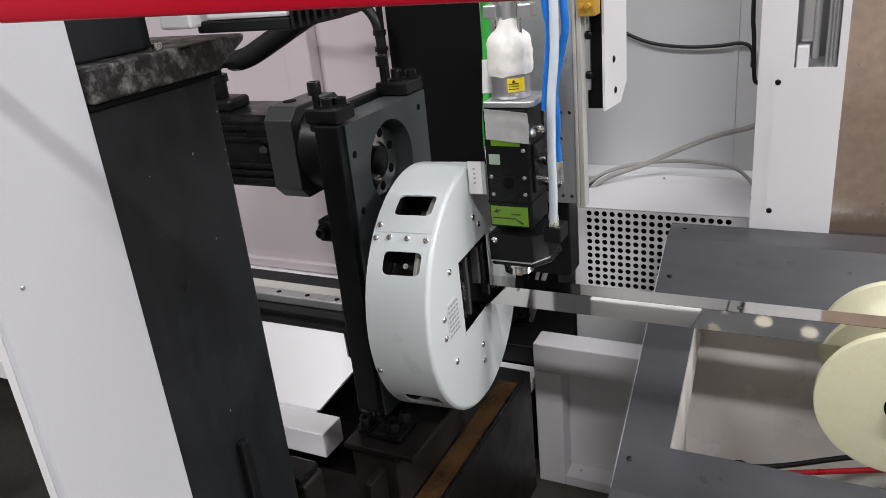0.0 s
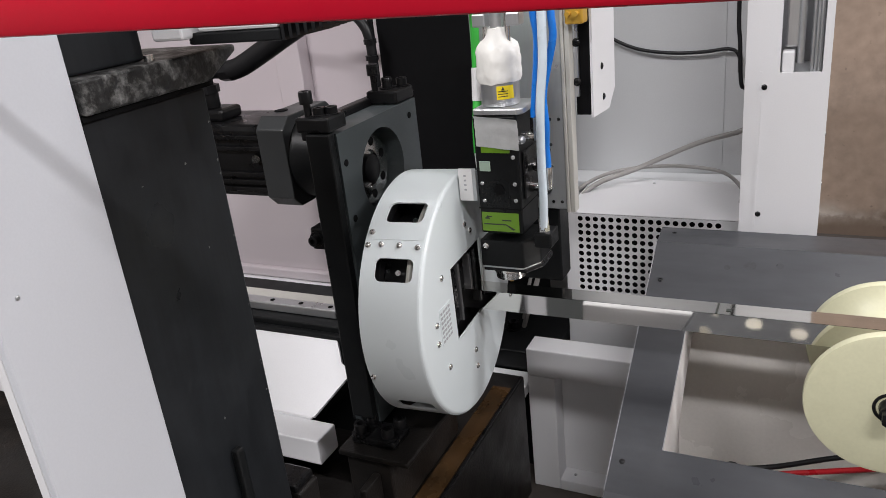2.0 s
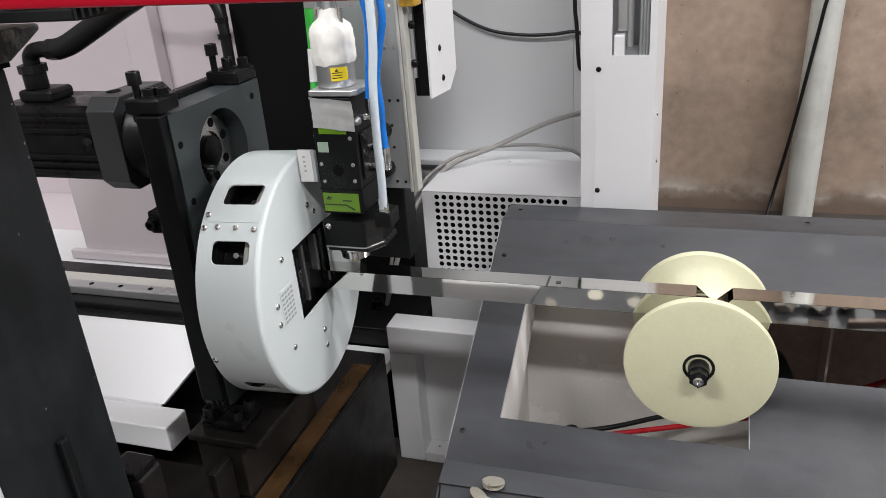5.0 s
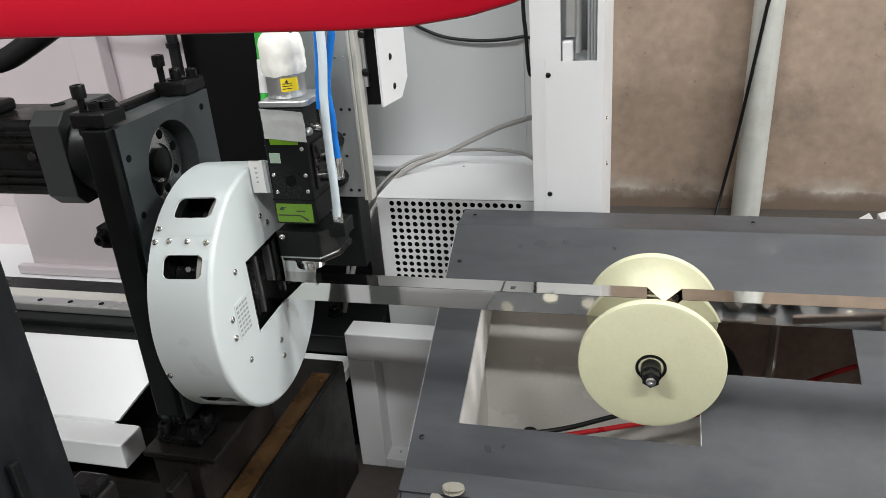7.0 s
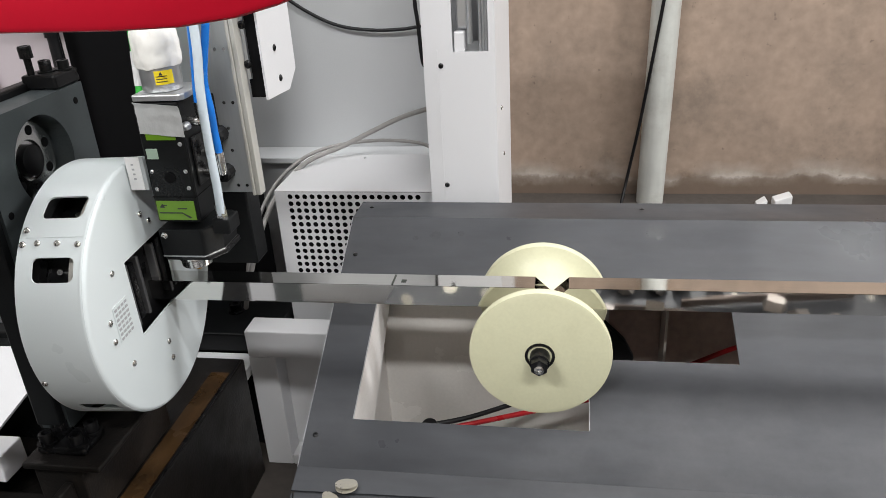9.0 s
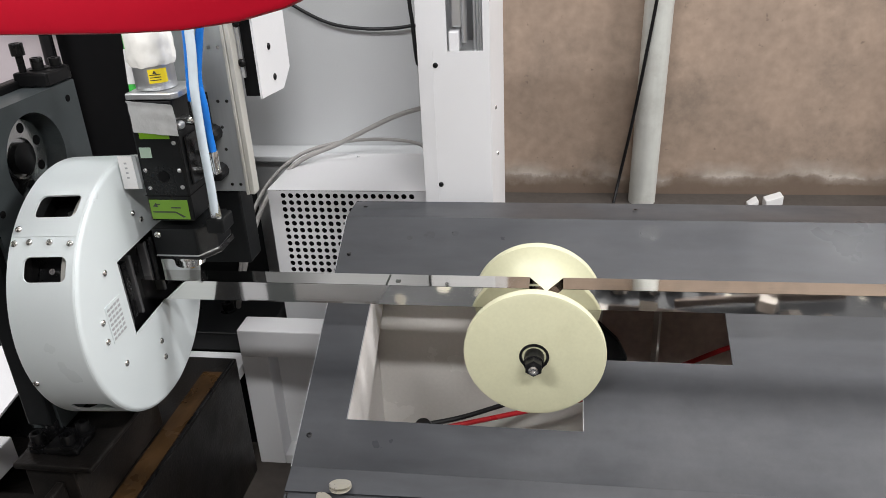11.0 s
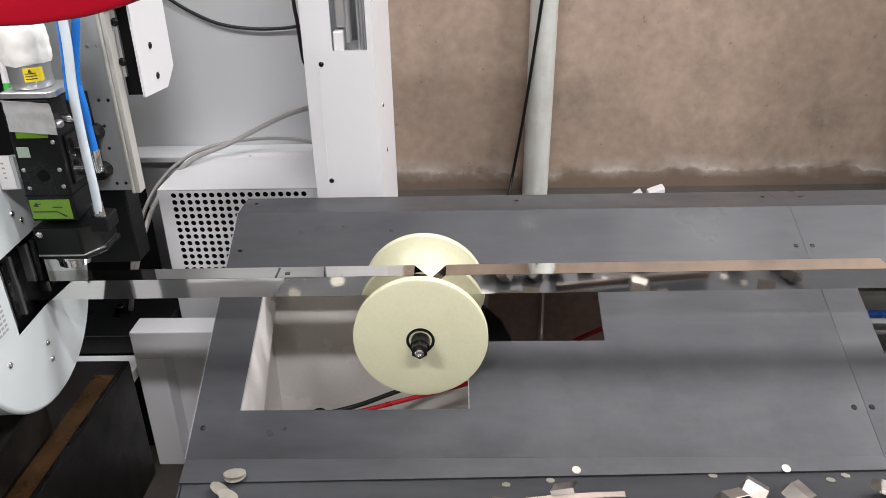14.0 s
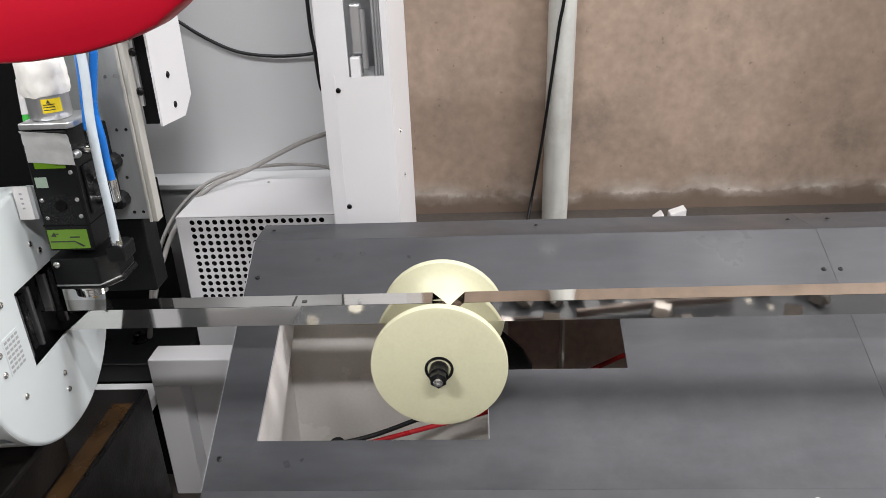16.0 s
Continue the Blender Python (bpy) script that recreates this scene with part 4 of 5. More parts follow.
for k in range(16):
    z = 0.66 - 0.016 * k
    part("bellows_fold", box(-0.664, -0.6505, 1.05, 1.25, z - 0.005, z + 0.004, 0.002), rubber, hb)

mo = thing("servo_motor", "black servo motor with a grey gearbox flange", "motor", (-0.85, 1.15, 0.9))
ch = 0.02
gy0, gy1, gz0, gz1 = 1.07, 1.23, 0.905, 1.066
oct_ = [(gy0 + ch, gz0), (gy1 - ch, gz0), (gy1, gz0 + ch), (gy1, gz1 - ch), (gy1 - ch, gz1), (gy0 + ch, gz1), (gy0, gz1 - ch), (gy0, gz0 + ch)]
part("gearbox_flange", prism([(-0.780, y, z) for y, z in oct_], (0.057, 0, 0), bevel=0.002), anodised, mo, "grey gearbox flange")
part("adapter", lathe((-0.723, 1.15, 0.985), (1, 0, 0), [(0, 0.077), (0.012, 0.075), (0.03, 0.066), (0.067, 0.062)], 40), black_paint, mo, "", True)
part("motor_body", box(-1.0, -0.781, 1.085, 1.215, 0.918, 1.05, 0.010), black_oxide, mo)
for z in (0.935, 0.949, 0.963, 1.01, 1.03):
    part("cooling_rib", box(-0.99, -0.785, 1.078, 1.0845, z - 0.004, z + 0.004, 0.0015), black_oxide, mo)
part("corner_screw", rod((-0.80, 1.082, 0.995), (-0.79, 1.068, 0.995), 0.007, 12), chrome, mo, "", True)
part("flange_mark", rod((-0.765, 1.13, 1.0655), (-0.765, 1.13, 1.0675), 0.012, 18), black_void, mo)
part("top_socket", box(-0.955, -0.885, 1.11, 1.17, 1.05, 1.072, 0.006), black_oxide, mo)
pg = part("plug", rod((-0.925, 1.13, 1.072), (-0.925, 1.13, 1.112), 0.020, 20, bevel=0.003), black_oxide, mo, "", True)
part("plug_nut", rod((-0.925, 1.13, 1.100), (-0.925, 1.13, 1.114), 0.024, 8), rubber, pg)
part("plug_elbow", hose([(-0.924, 1.13, 1.112), (-0.920, 1.13, 1.130), (-0.900, 1.13, 1.139), (-0.862, 1.13, 1.138)], 0.014), black_oxide, mo, "", True)
part("plug_nut", rod((-0.878, 1.13, 1.138), (-0.858, 1.13, 1.139), 0.018, 8), rubber, mo)

# ---- left interior ----
iw = thing("inner_panel", "white inner panels of the machine housing, pink bounce in their colour", "machine panel", (-1.4, 1.95, 0.0))
part("rear_sheet", box(-3.0, -0.96, 1.95, 1.96, 0.0, 1.45), shaded_inner_white, iw)
part("stiffener", box(-1.36, -1.27, 1.90, 1.949, 0.55, 1.45, 0.004), shaded_inner_white, iw)
part("shelf", box(-3.0, -0.96, 1.60, 1.949, 0.52, 0.54, 0.003), shaded_inner_white, iw)
bsd = thing("bearing_stand", "white painted machine casting behind the motor", "machine body", (-1.06, 1.55, 0.54))
part("body", prism([(-1.25, 1.45, 0.54), (-0.88, 1.45, 0.54), (-0.88, 1.45, 0.80), (-1.12, 1.45, 0.92), (-1.25, 1.45, 0.92)], (0, 0.2, 0), bevel=0.006), shaded_inner_white, bsd)
part("foot_flange", box(-1.28, -0.865, 1.43, 1.449, 0.5765, 0.60, 0.003), shaded_inner_white, bsd)
part("side_rib", box(-0.879, -0.868, 1.47, 1.63, 0.5765, 0.79, 0.003), shaded_inner_white, bsd)
gr = thing("guide_rail", "steel linear guide rail with bolt holes on its black base", "guide rail", (-1.0, 1.2, 0.5))
part("base", box(-1.9, -0.72, 1.175, 1.29, 0.585, 0.612, 0.003), black_paint, gr)
part("rail", box(-1.9, -0.78, 1.205, 1.235, 0.6125, 0.632, 0.003), alu, gr)
part("rack", box(-1.9, -0.78, 1.245, 1.285, 0.6125, 0.622, 0.002), alu_light, gr)
for k in range(12):
    part("bolt_hole", rod((-0.80 - 0.075 * k, 1.22, 0.6315), (-0.80 - 0.075 * k, 1.22, 0.6328), 0.0055, 12), black_void, gr)
part("apron", box(-1.9, -0.72, 1.16, 1.1745, 0.56, 0.60, 0.002), black_paint, gr)
part("web", box(-1.9, -0.75, 1.20, 1.40, 0.0, 0.584), black_paint, gr)
bt = thing("machine_deck", "white sheet-steel deck behind the guide rail", "machine panel", (-1.3, 1.45, 0.55))
part("deck", box(-1.9, -0.75, 1.405, 1.60, 0.55, 0.575, 0.003), white_paint, bt)
part("dark_cover", box(-0.93, -0.75, 1.41, 1.52, 0.5755, 0.583, 0.002), black_oxide, bt)
sc = thing("scrap_chute", "white sheet-steel scrap chute under the rail", "chute", (-1.2, 1.1, 0.53))
part("slide_sheet", prism([(-1.9, 1.178, 0.600), (-0.753, 1.160, 0.591), (-0.728, 1.129, 0.560), (-0.699, 1.120, 0.551), (-0.757, 1.049, 0.480), (-1.9, 1.041, 0.472)], (0, 0.004, -0.004)), white_paint, sc)
part("front_fold", box(-1.9, -0.758, 1.0415, 1.0465, 0.4785, 0.483), white_paint, sc)
part("support", box(-1.2, -1.1, 1.06, 1.10, 0.3405, 0.485), black_paint, sc)
whole("square_bar", box(-1.9, -0.706, 0.985, 1.046, 0.425, 0.478, 0.003), white_paint, "white square steel bar in front of the chute", "bar")

# ---- machine bed ----
bed = thing("machine_bed", "oily black cast-iron machine bed", "machine bed", (-0.7, 1.1, 0))
part("slab", box(-1.9, -0.497, 0.55, 1.515, 0.0, 0.34, 0.004), oily_iron, bed)
part("slide_way", prism([(-0.549, 0.60, 0.3405), (-0.505, 0.60, 0.3405), (-0.505, 1.45, 0.3405), (-0.549, 1.45, 0.3405)], (0, 0, 0.004)), bronze, bed, "oily bronze slide way")
part("way_edge", box(-0.5035, -0.4975, 0.60, 1.50, 0.3405, 0.346, 0.001), black_oxide, bed)
sp = thing("chuck_pedestal", "black bolted steel pedestal under the chuck", "pedestal", (-0.57, 1.1, 0.34))
part("block", box(-0.645, -0.552, 0.985, 1.26, 0.3455, 0.473, 0.004), oily_iron, sp)
part("top_plate", box(-0.650, -0.507, 0.970, 1.27, 0.4735, 0.485, 0.003), oily_iron, sp)
part("clamp", box(-0.635, -0.545, 0.995, 1.055, 0.4855, 0.500, 0.005), black_oxide, sp)
for x, y in ((-0.620, 1.008), (-0.565, 1.010), (-0.614, 1.042), (-0.558, 1.044)):
    cap_bolt(sp, (x, y, 0.500), (0, 0, 1), 0.0115, 0.022, black_oxide)
    part("spring_washer", rod((x, y, 0.5002), (x, y, 0.504), 0.0165, 16), black_oxide, sp, "", True)
part("rib", box(-0.590, -0.575, 0.93, 0.984, 0.3455, 0.44, 0.003), oily_iron, sp)
bs = thing("bed_stop", "small black steel stop block on the bed", "stop block", (-0.66, 0.83, 0.34))
part("block", box(-0.665, -0.605, 0.80, 0.85, 0.3405, 0.53, 0.004), oily_iron, bs)
part("cap", box(-0.665, -0.61, 0.798, 0.848, 0.5305, 0.545, 0.004), black_oxide, bs)

# ---- foreground post ----
po = thing("black_post", "wide black painted steel post with a dusty beam on top", "post", (-0.64, 0.66, 0))
part("web", box(-0.72, -0.58, 0.573, 0.757, 0.0, 1.180, 0.003), post_black, po)
part("beam", prism([(-0.74, 0.574, 1.1865), (-0.74, 0.758, 1.1865), (-0.74, 0.812, 1.214), (-0.74, 0.812, 1.222), (-0.74, 0.574, 1.222)], (0.172, 0, 0), bevel=0.003), gritty, po, "dusty beam")
# Thin matte black sheet darkens the joint under the beam.
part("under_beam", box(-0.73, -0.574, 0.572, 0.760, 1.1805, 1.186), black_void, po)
part("upper_plate", box(-0.75, -0.605, 0.574, 0.70, 1.2225, 1.42, 0.003), post_black, po)
part("lug", box(-0.579, -0.568, 0.66, 0.675, 0.50, 0.72, 0.003), black_paint, po)
part("clamp_screw", rod((-0.588, 0.69, 1.2225), (-0.588, 0.69, 1.229), 0.006, 12), chrome, po, "", True)
chips = random.Random(11)
for k in range(16):
    z, w, h = chips.uniform(0.45, 1.15) if k < 9 else chips.uniform(0.98, 1.10), chips.uniform(0.0005, 0.0016), chips.uniform(0.001, 0.0035)
    y = 0.754 - chips.uniform(0.0, 0.004) if k % 3 else chips.uniform(0.60, 0.74)
    part("paint_chip", prism([(-0.5798, y - w, z), (-0.5798, y + w, z + 0.3 * h), (-0.5798, y + 0.6 * w, z + h), (-0.5798, y - 0.7 * w, z + 0.8 * h)], (0.0003, 0, 0)), chip_grey, po, "chipped paint")
wp = thing("white_side_panel", "white powder-coated side panel with a bright cut edge", "machine panel", (-0.58, 0.5, 0))
part("sheet", box(-0.586, -0.574, 0.423, 0.571, 0.0, 1.5, 0.002), panel_paint, wp)
part("folded_edge", box(-0.600, -0.5865, 0.566, 0.571, 0.0, 1.5, 0.001), white_paint, wp)
part("folded_edge", box(-0.600, -0.5865, 0.423, 0.428, 0.0, 1.5, 0.001), white_paint, wp)
screw(wp, (-0.574, 0.45, 1.045), (1, 0, 0), 0.0025, 0.0015, alu)
wc = thing("white_cover_box", "small white cover box above the post", "machine cover", (-0.56, 0.72, 1.23))
part("box", box(-0.572, -0.528, 0.685, 0.75, 1.2425, 1.42, 0.003), white_paint, wc)
wd = thing("white_drive_box", "white drive unit box with black cooling fins", "drive unit", (-0.46, 0.74, 1.25))
part("box", box(-0.519, -0.413, 0.70, 0.76, 1.2485, 1.42, 0.003), white_paint, wd)
part("bracket", box(-0.605, -0.5195, 0.705, 0.755, 1.37, 1.40, 0.003), black_paint, wd)
part("base_plate", box(-0.535, -0.412, 0.7005, 0.79, 1.2355, 1.248, 0.002), black_paint, wd, "black base plate")
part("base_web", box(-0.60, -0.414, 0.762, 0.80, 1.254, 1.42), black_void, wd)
for k in range(9):
    x = -0.410 + 0.0095 * k
    part("fin", box(x, x + 0.004, 0.70, 0.79, 1.236 + 0.0020 * k, 1.42), black_oxide, wd)
part("fin_base", box(-0.412, -0.325, 0.8005, 0.81, 1.25, 1.42), black_oxide, wd)
whole("cable_duct", hose([(-0.858, 1.13, 1.139), (-0.83, 1.13, 1.147), (-0.775, 1.13, 1.172), (-0.72, 1.13, 1.198), (-0.66, 1.13, 1.224), (-0.58, 1.13, 1.258), (-0.45, 1.13, 1.315)], 0.0185), rubber, "black corrugated cable duct above the motor", "cable duct", smooth=True)
lf = thing("side_cabinet", "dark grey side cabinet with a round black knob", "machine cabinet", (-0.8, 0.3, 0))
part("body", box(-1.2, -0.62, -0.2, 0.415, 0.0, 0.78, 0.006), cabinet_grey, lf)
part("knob", lathe((-0.62, 0.37, 0.70), (1, 0, 0), [(0, 0.03), (0.015, 0.03), (0.02, 0.024)], 24), rubber, lf, "", True)
part("upper_sheet", box(-1.2, -0.66, 0.25, 0.41, 0.78, 0.88, 0.004), cabinet_grey, lf)

# ---- red cover ----
rc = thing("red_cover", "glossy red sheet-steel hood with a rounded corner", "machine hood", (-0.5, 0.46, 1.27))
pts = [(-0.405, 1.2832), (0.06, 1.2775), (0.09, 1.2783), (0.115, 1.2813), (0.135, 1.286), (0.15, 1.292), (0.163, 1.301), (0.170, 1.310), (0.173, 1.322), (0.170, 1.330), (0.08, 1.328), (-0.02, 1.312), (-0.405, 1.310)]
part("skin", prism([(x, 0.385, z) for x, z in pts], (0, 0.020, 0), bevel=0.003), red_paint, rc, "", True)
part("inner_flange", box(-0.5735, -0.30, 0.4055, 0.426, 1.304, 1.307), red_paint, rc)

# ---- outfeed table ----
def fold_y(x):
    return 0.961 + 0.0165 * x


def fold_z(x):
    return plate_z(1.0) - 0.30 * (1.0 - fold_y(x))


def tray_z(y, x=0.0):
    return 0.4758 + 0.0094 * x + 0.27 * (0.961 - y)


SURF = lambda x, y: Vector((x, y, plate_z(y)))
DOWN = (0, SL / math.hypot(1, SL), -1 / math.hypot(1, SL))
ta = thing("outfeed_plate", "blued steel outfeed table plate with a stepped opening", "table plate", (0.4, 1.25, 0.45))
bm = sheet_grid([-0.172, -0.098, 0.292, 0.536, 0.9506], [1.0, 1.079, 1.2005, 1.307, 1.316, 1.49], [(-0.098, 0.292, 1.079, 1.316), (0.292, 0.536, 1.2005, 1.307)], SURF, 0.003, DOWN)
for v in bm.verts:
    if v.co.x < -0.15:
        v.co.x -= 0.011 * (v.co.y - 1.0) / 0.49
part("plate", bm, sheet, ta)
part("back_flange", prism([(-0.183, 1.4905, plate_z(1.49)), (0.9506, 1.4905, plate_z(1.49)), (0.9506, 1.622, 0.698), (-0.197, 1.622, 0.698)], (0, 0.0005, -0.003)), sheet, ta)
part("back_skirt", box(-0.172, 0.42, 1.6185, 1.622, 0.2, 0.6945), sheet, ta)
tb2 = thing("outfeed_plate", "blued steel outfeed table plate with a square opening", "table plate", (1.6, 1.25, 0.45))
part("plate", sheet_grid([0.9512, 1.018, 1.62, 2.4], [1.0, 1.09, 1.334, 1.49], [(1.018, 1.62, 1.09, 1.334)], SURF, 0.003, DOWN), sheet, tb2)
part("back_flange", prism([(0.9512, 1.4905, plate_z(1.49)), (2.4, 1.4905, plate_z(1.49)), (2.4, 1.622, 0.698), (0.9512, 1.622, 0.698)], (0, 0.0005, -0.003)), sheet, tb2)
part("back_skirt", box(0.9512, 2.4, 1.6185, 1.622, 0.2, 0.6945), sheet, tb2)
for own, xa, xb in ((ta, -0.172, 0.9506), (tb2, 0.9512, 2.4)):
    part("lower_bend", prism([(xa, 0.9998, plate_z(1.0)), (xb, 0.9998, plate_z(1.0)), (xb, fold_y(xb), fold_z(xb)), (xa, fold_y(xa), fold_z(xa))], (0, 0.0008, -0.003)), sheet, own)
UP = (0, -DOWN[1], -DOWN[2])
# Pale strips carry the bare cut metal and the light it catches.
for x, ya, yb in ((0.2912, 1.080, 1.2), (-0.0972, 1.080, 1.315)):
    part("sheared_edge", prism([(x - 0.0006, ya, plate_z(ya) + 0.0003), (x + 0.0006, ya, plate_z(ya) + 0.0003), (x + 0.0006, yb, plate_z(yb) + 0.0003), (x - 0.0006, yb, plate_z(yb) + 0.0003)], (0, 0, -0.0034)), bare_glint_edge, ta, "sheared edge of the opening with its glint in the pale colour")
part("sheared_edge", prism([(-0.1736, 1.0, plate_z(1.0)), (-0.1724, 1.0, plate_z(1.0)), (-0.1834, 1.49, plate_z(1.49)), (-0.1846, 1.49, plate_z(1.49))], (0, 0, -0.003)), bare_glint_edge, ta, "sheared end edge with its glint in the pale colour")
for x, y in ((-0.16, 1.555), (-0.16, 1.40), (-0.155, 1.05), (0.935, 1.395), (0.932, 1.078), (0.4, 1.555), (0.92, 1.555)):
    z = plate_z(y) if y < 1.49 else 0.712
    screw(ta, (x, y, z), UP if y < 1.49 else (0, 0.2, 1), 0.0048, 0.0018, black_oxide)
for x, y in ((0.966, 1.395), (0.961, 1.078), (1.0, 1.555)):
    z = plate_z(y) if y < 1.49 else 0.712
    screw(tb2, (x, y, z), UP if y < 1.49 else (0, 0.2, 1), 0.0048, 0.0018, black_oxide)
# Dark patches paint the shading of dents, and some smudges, flat on the plate.
for x, y, r in ((-0.005, 1.447, 0.011), (0.045, 1.452, 0.007), (-0.045, 1.44, 0.006), (0.42, 1.46, 0.02)):
    bm = bmesh.new()
    ring = [SURF(x + r * (1 + 0.35 * noise.noise(Vector((k, x * 90, 0)))) * math.cos(k * 0.349), y + r * 0.9 * (1 + 0.35 * noise.noise(Vector((k, x * 90, 7)))) * math.sin(k * 0.349)) + Vector((0, 0, 0.0003)) for k in range(18)]
    bm.faces.new([bm.verts.new(p) for p in ring])
    part("dent_patch", bm, dent_dark, ta, "dark patch painted for dents and smudges on the plate")
tr = thing("scrap_tray", "blued steel scrap tray with a folded lip below the table", "tray", (0.6, 0.9, 0.4))
YT, XB, XF = 0.714, -0.168, -0.104
TZ = lambda x, y, d=0.0: (x, y, tray_z(y, x) + d)
part("tray_plate", prism([TZ(XB, fold_y(XB) + 0.005), TZ(XF, YT), TZ(2.4, YT + 0.03), TZ(2.4, fold_y(2.4) + 0.005)], (0, 0, -0.003)), sheet, tr)
part("front_lip", prism([TZ(XF, YT - 0.0005), TZ(2.4, YT + 0.0295), TZ(2.4, YT + 0.022, -0.005), TZ(XF, YT - 0.008, -0.005)], (0, 0, -0.003)), sheet, tr)
part("front_skirt", prism([TZ(XF, YT - 0.0085, -0.008), TZ(2.4, YT + 0.0215, -0.008), (2.4, YT + 0.0215, 0.02), (XF, YT - 0.0085, 0.02)], (0, -0.003, 0)), black_paint, tr)
part("end_cheek", prism([TZ(XF - 0.002, YT, -0.002), TZ(XB - 0.002, fold_y(XB), -0.002), (XB - 0.002, fold_y(XB), 0.02), (XF - 0.002, YT, 0.02)], (-0.003, 0, 0)), sheet, tr)
fl_ = thing("front_rail", "white steel rail along the front of the table", "rail", (1.0, 0.73, 0))
part("beam", box(-0.4, 2.4, 0.595, 0.655, 0.40, 0.46, 0.004), white_paint, fl_)
for x in (-0.25, 1.0, 2.35):
    part("leg", box(x - 0.03, x + 0.03, 0.595, 0.655, 0.0, 0.3995, 0.003), white_paint, fl_)

hs = thing("table_housing", "off-white sheet-steel trough under the outfeed plate", "trough", (0.2, 1.25, 0.0))
part("left_wall", prism([(-0.124, 1.02, 0.05), (-0.124, 1.45, 0.05), (-0.124, 1.45, 0.675), (-0.124, 1.02, 0.475)], (-0.004, 0, 0)), beige_paint, hs)
part("wall_lip", prism([(-0.104, 1.076, plate_z(1.076) - 0.004), (-0.104, 1.40, plate_z(1.40) - 0.004), (-0.104, 1.40, 0.572), (-0.104, 1.076, 0.333)], (0.005, 0, 0)), beige_paint, hs, "folded lip of the trough wall")
part("outer_skirt", prism([(-0.162, 0.86, 0.02), (-0.162, 1.60, 0.02), (-0.162, 1.60, 0.66), (-0.162, 1.49, 0.69), (-0.162, 0.86, 0.40)], (-0.004, 0, 0)), white_paint, hs)
part("back_wall", box(-0.1235, 0.335, 1.41, 1.414, 0.05, 0.66), gloss_beige, hs)
part("slot_back", box(0.3005, 0.78, 1.545, 1.55, 0.0, 0.66), rusty_brown, hs, "brown stained sheet behind the slot")
part("slot_edge", box(0.452, 0.457, 1.47, 1.5445, 0.205, 0.62), gloss_beige, hs)
part("slot_rib", box(0.33, 0.3345, 1.4145, 1.5445, 0.05, 0.62), rusty_brown, hs)
part("slot_floor", box(0.4205, 0.78, 1.01, 1.5445, 0.20, 0.204), rusty_brown, hs)
part("trough_floor", box(-0.1235, 0.42, 1.02, 1.4095, 0.10, 0.104), beige_paint, hs)
part("front_wall", box(-0.1075, 0.9, 1.0, 1.004, 0.0, 0.47), beige_paint, hs)
part("right_trough_back", box(0.99, 1.9, 1.52, 1.524, 0.0, 0.60), grey_paint, hs)
part("right_trough_floor", box(0.99, 1.9, 1.0, 1.519, 0.20, 0.204), grey_paint, hs)
part("trough_ledge", box(0.99, 1.9, 1.44, 1.5195, 0.535, 0.545), dull_grey, hs)
part("trough_shelf", prism([(0.99, 1.519, 0.42), (1.9, 1.519, 0.42), (1.9, 1.30, 0.36), (0.99, 1.30, 0.36)], (0, 0, -0.004)), dull_grey, hs)
whole("red_cable", hose([(-0.04, 1.285, 0.345), (0.0, 1.295, 0.338), (0.15, 1.33, 0.357), (0.313, 1.366, 0.382), (0.40, 1.40, 0.395), (0.507, 1.43, 0.43), (0.624, 1.49, 0.444), (0.76, 1.52, 0.46)], 0.0052), red_cable, "red cable in the trough", "cable", smooth=True)
whole("black_trough_cable", hose([(-0.03, 1.30, 0.342), (0.06, 1.322, 0.352), (0.18, 1.355, 0.378), (0.313, 1.38, 0.398), (0.41, 1.40, 0.38), (0.5, 1.42, 0.34)], 0.005), rubber, "black cable in the trough", "cable", smooth=True)
whole("trough_knob", lathe((-0.007, 1.262, 0.104), (0, 0, 1), [(0, 0.018), (0.272, 0.018), (0.279, 0.013)], 20), black_oxide, "dark steel post in the trough", "post", smooth=True)
whole("blue_cable", hose([(0.95, 1.43, 0.50), (1.13, 1.45, 0.485), (1.34, 1.45, 0.476), (1.6, 1.44, 0.48)], 0.009), dark_blue, "dark blue cable under the outfeed plate", "cable", smooth=True)


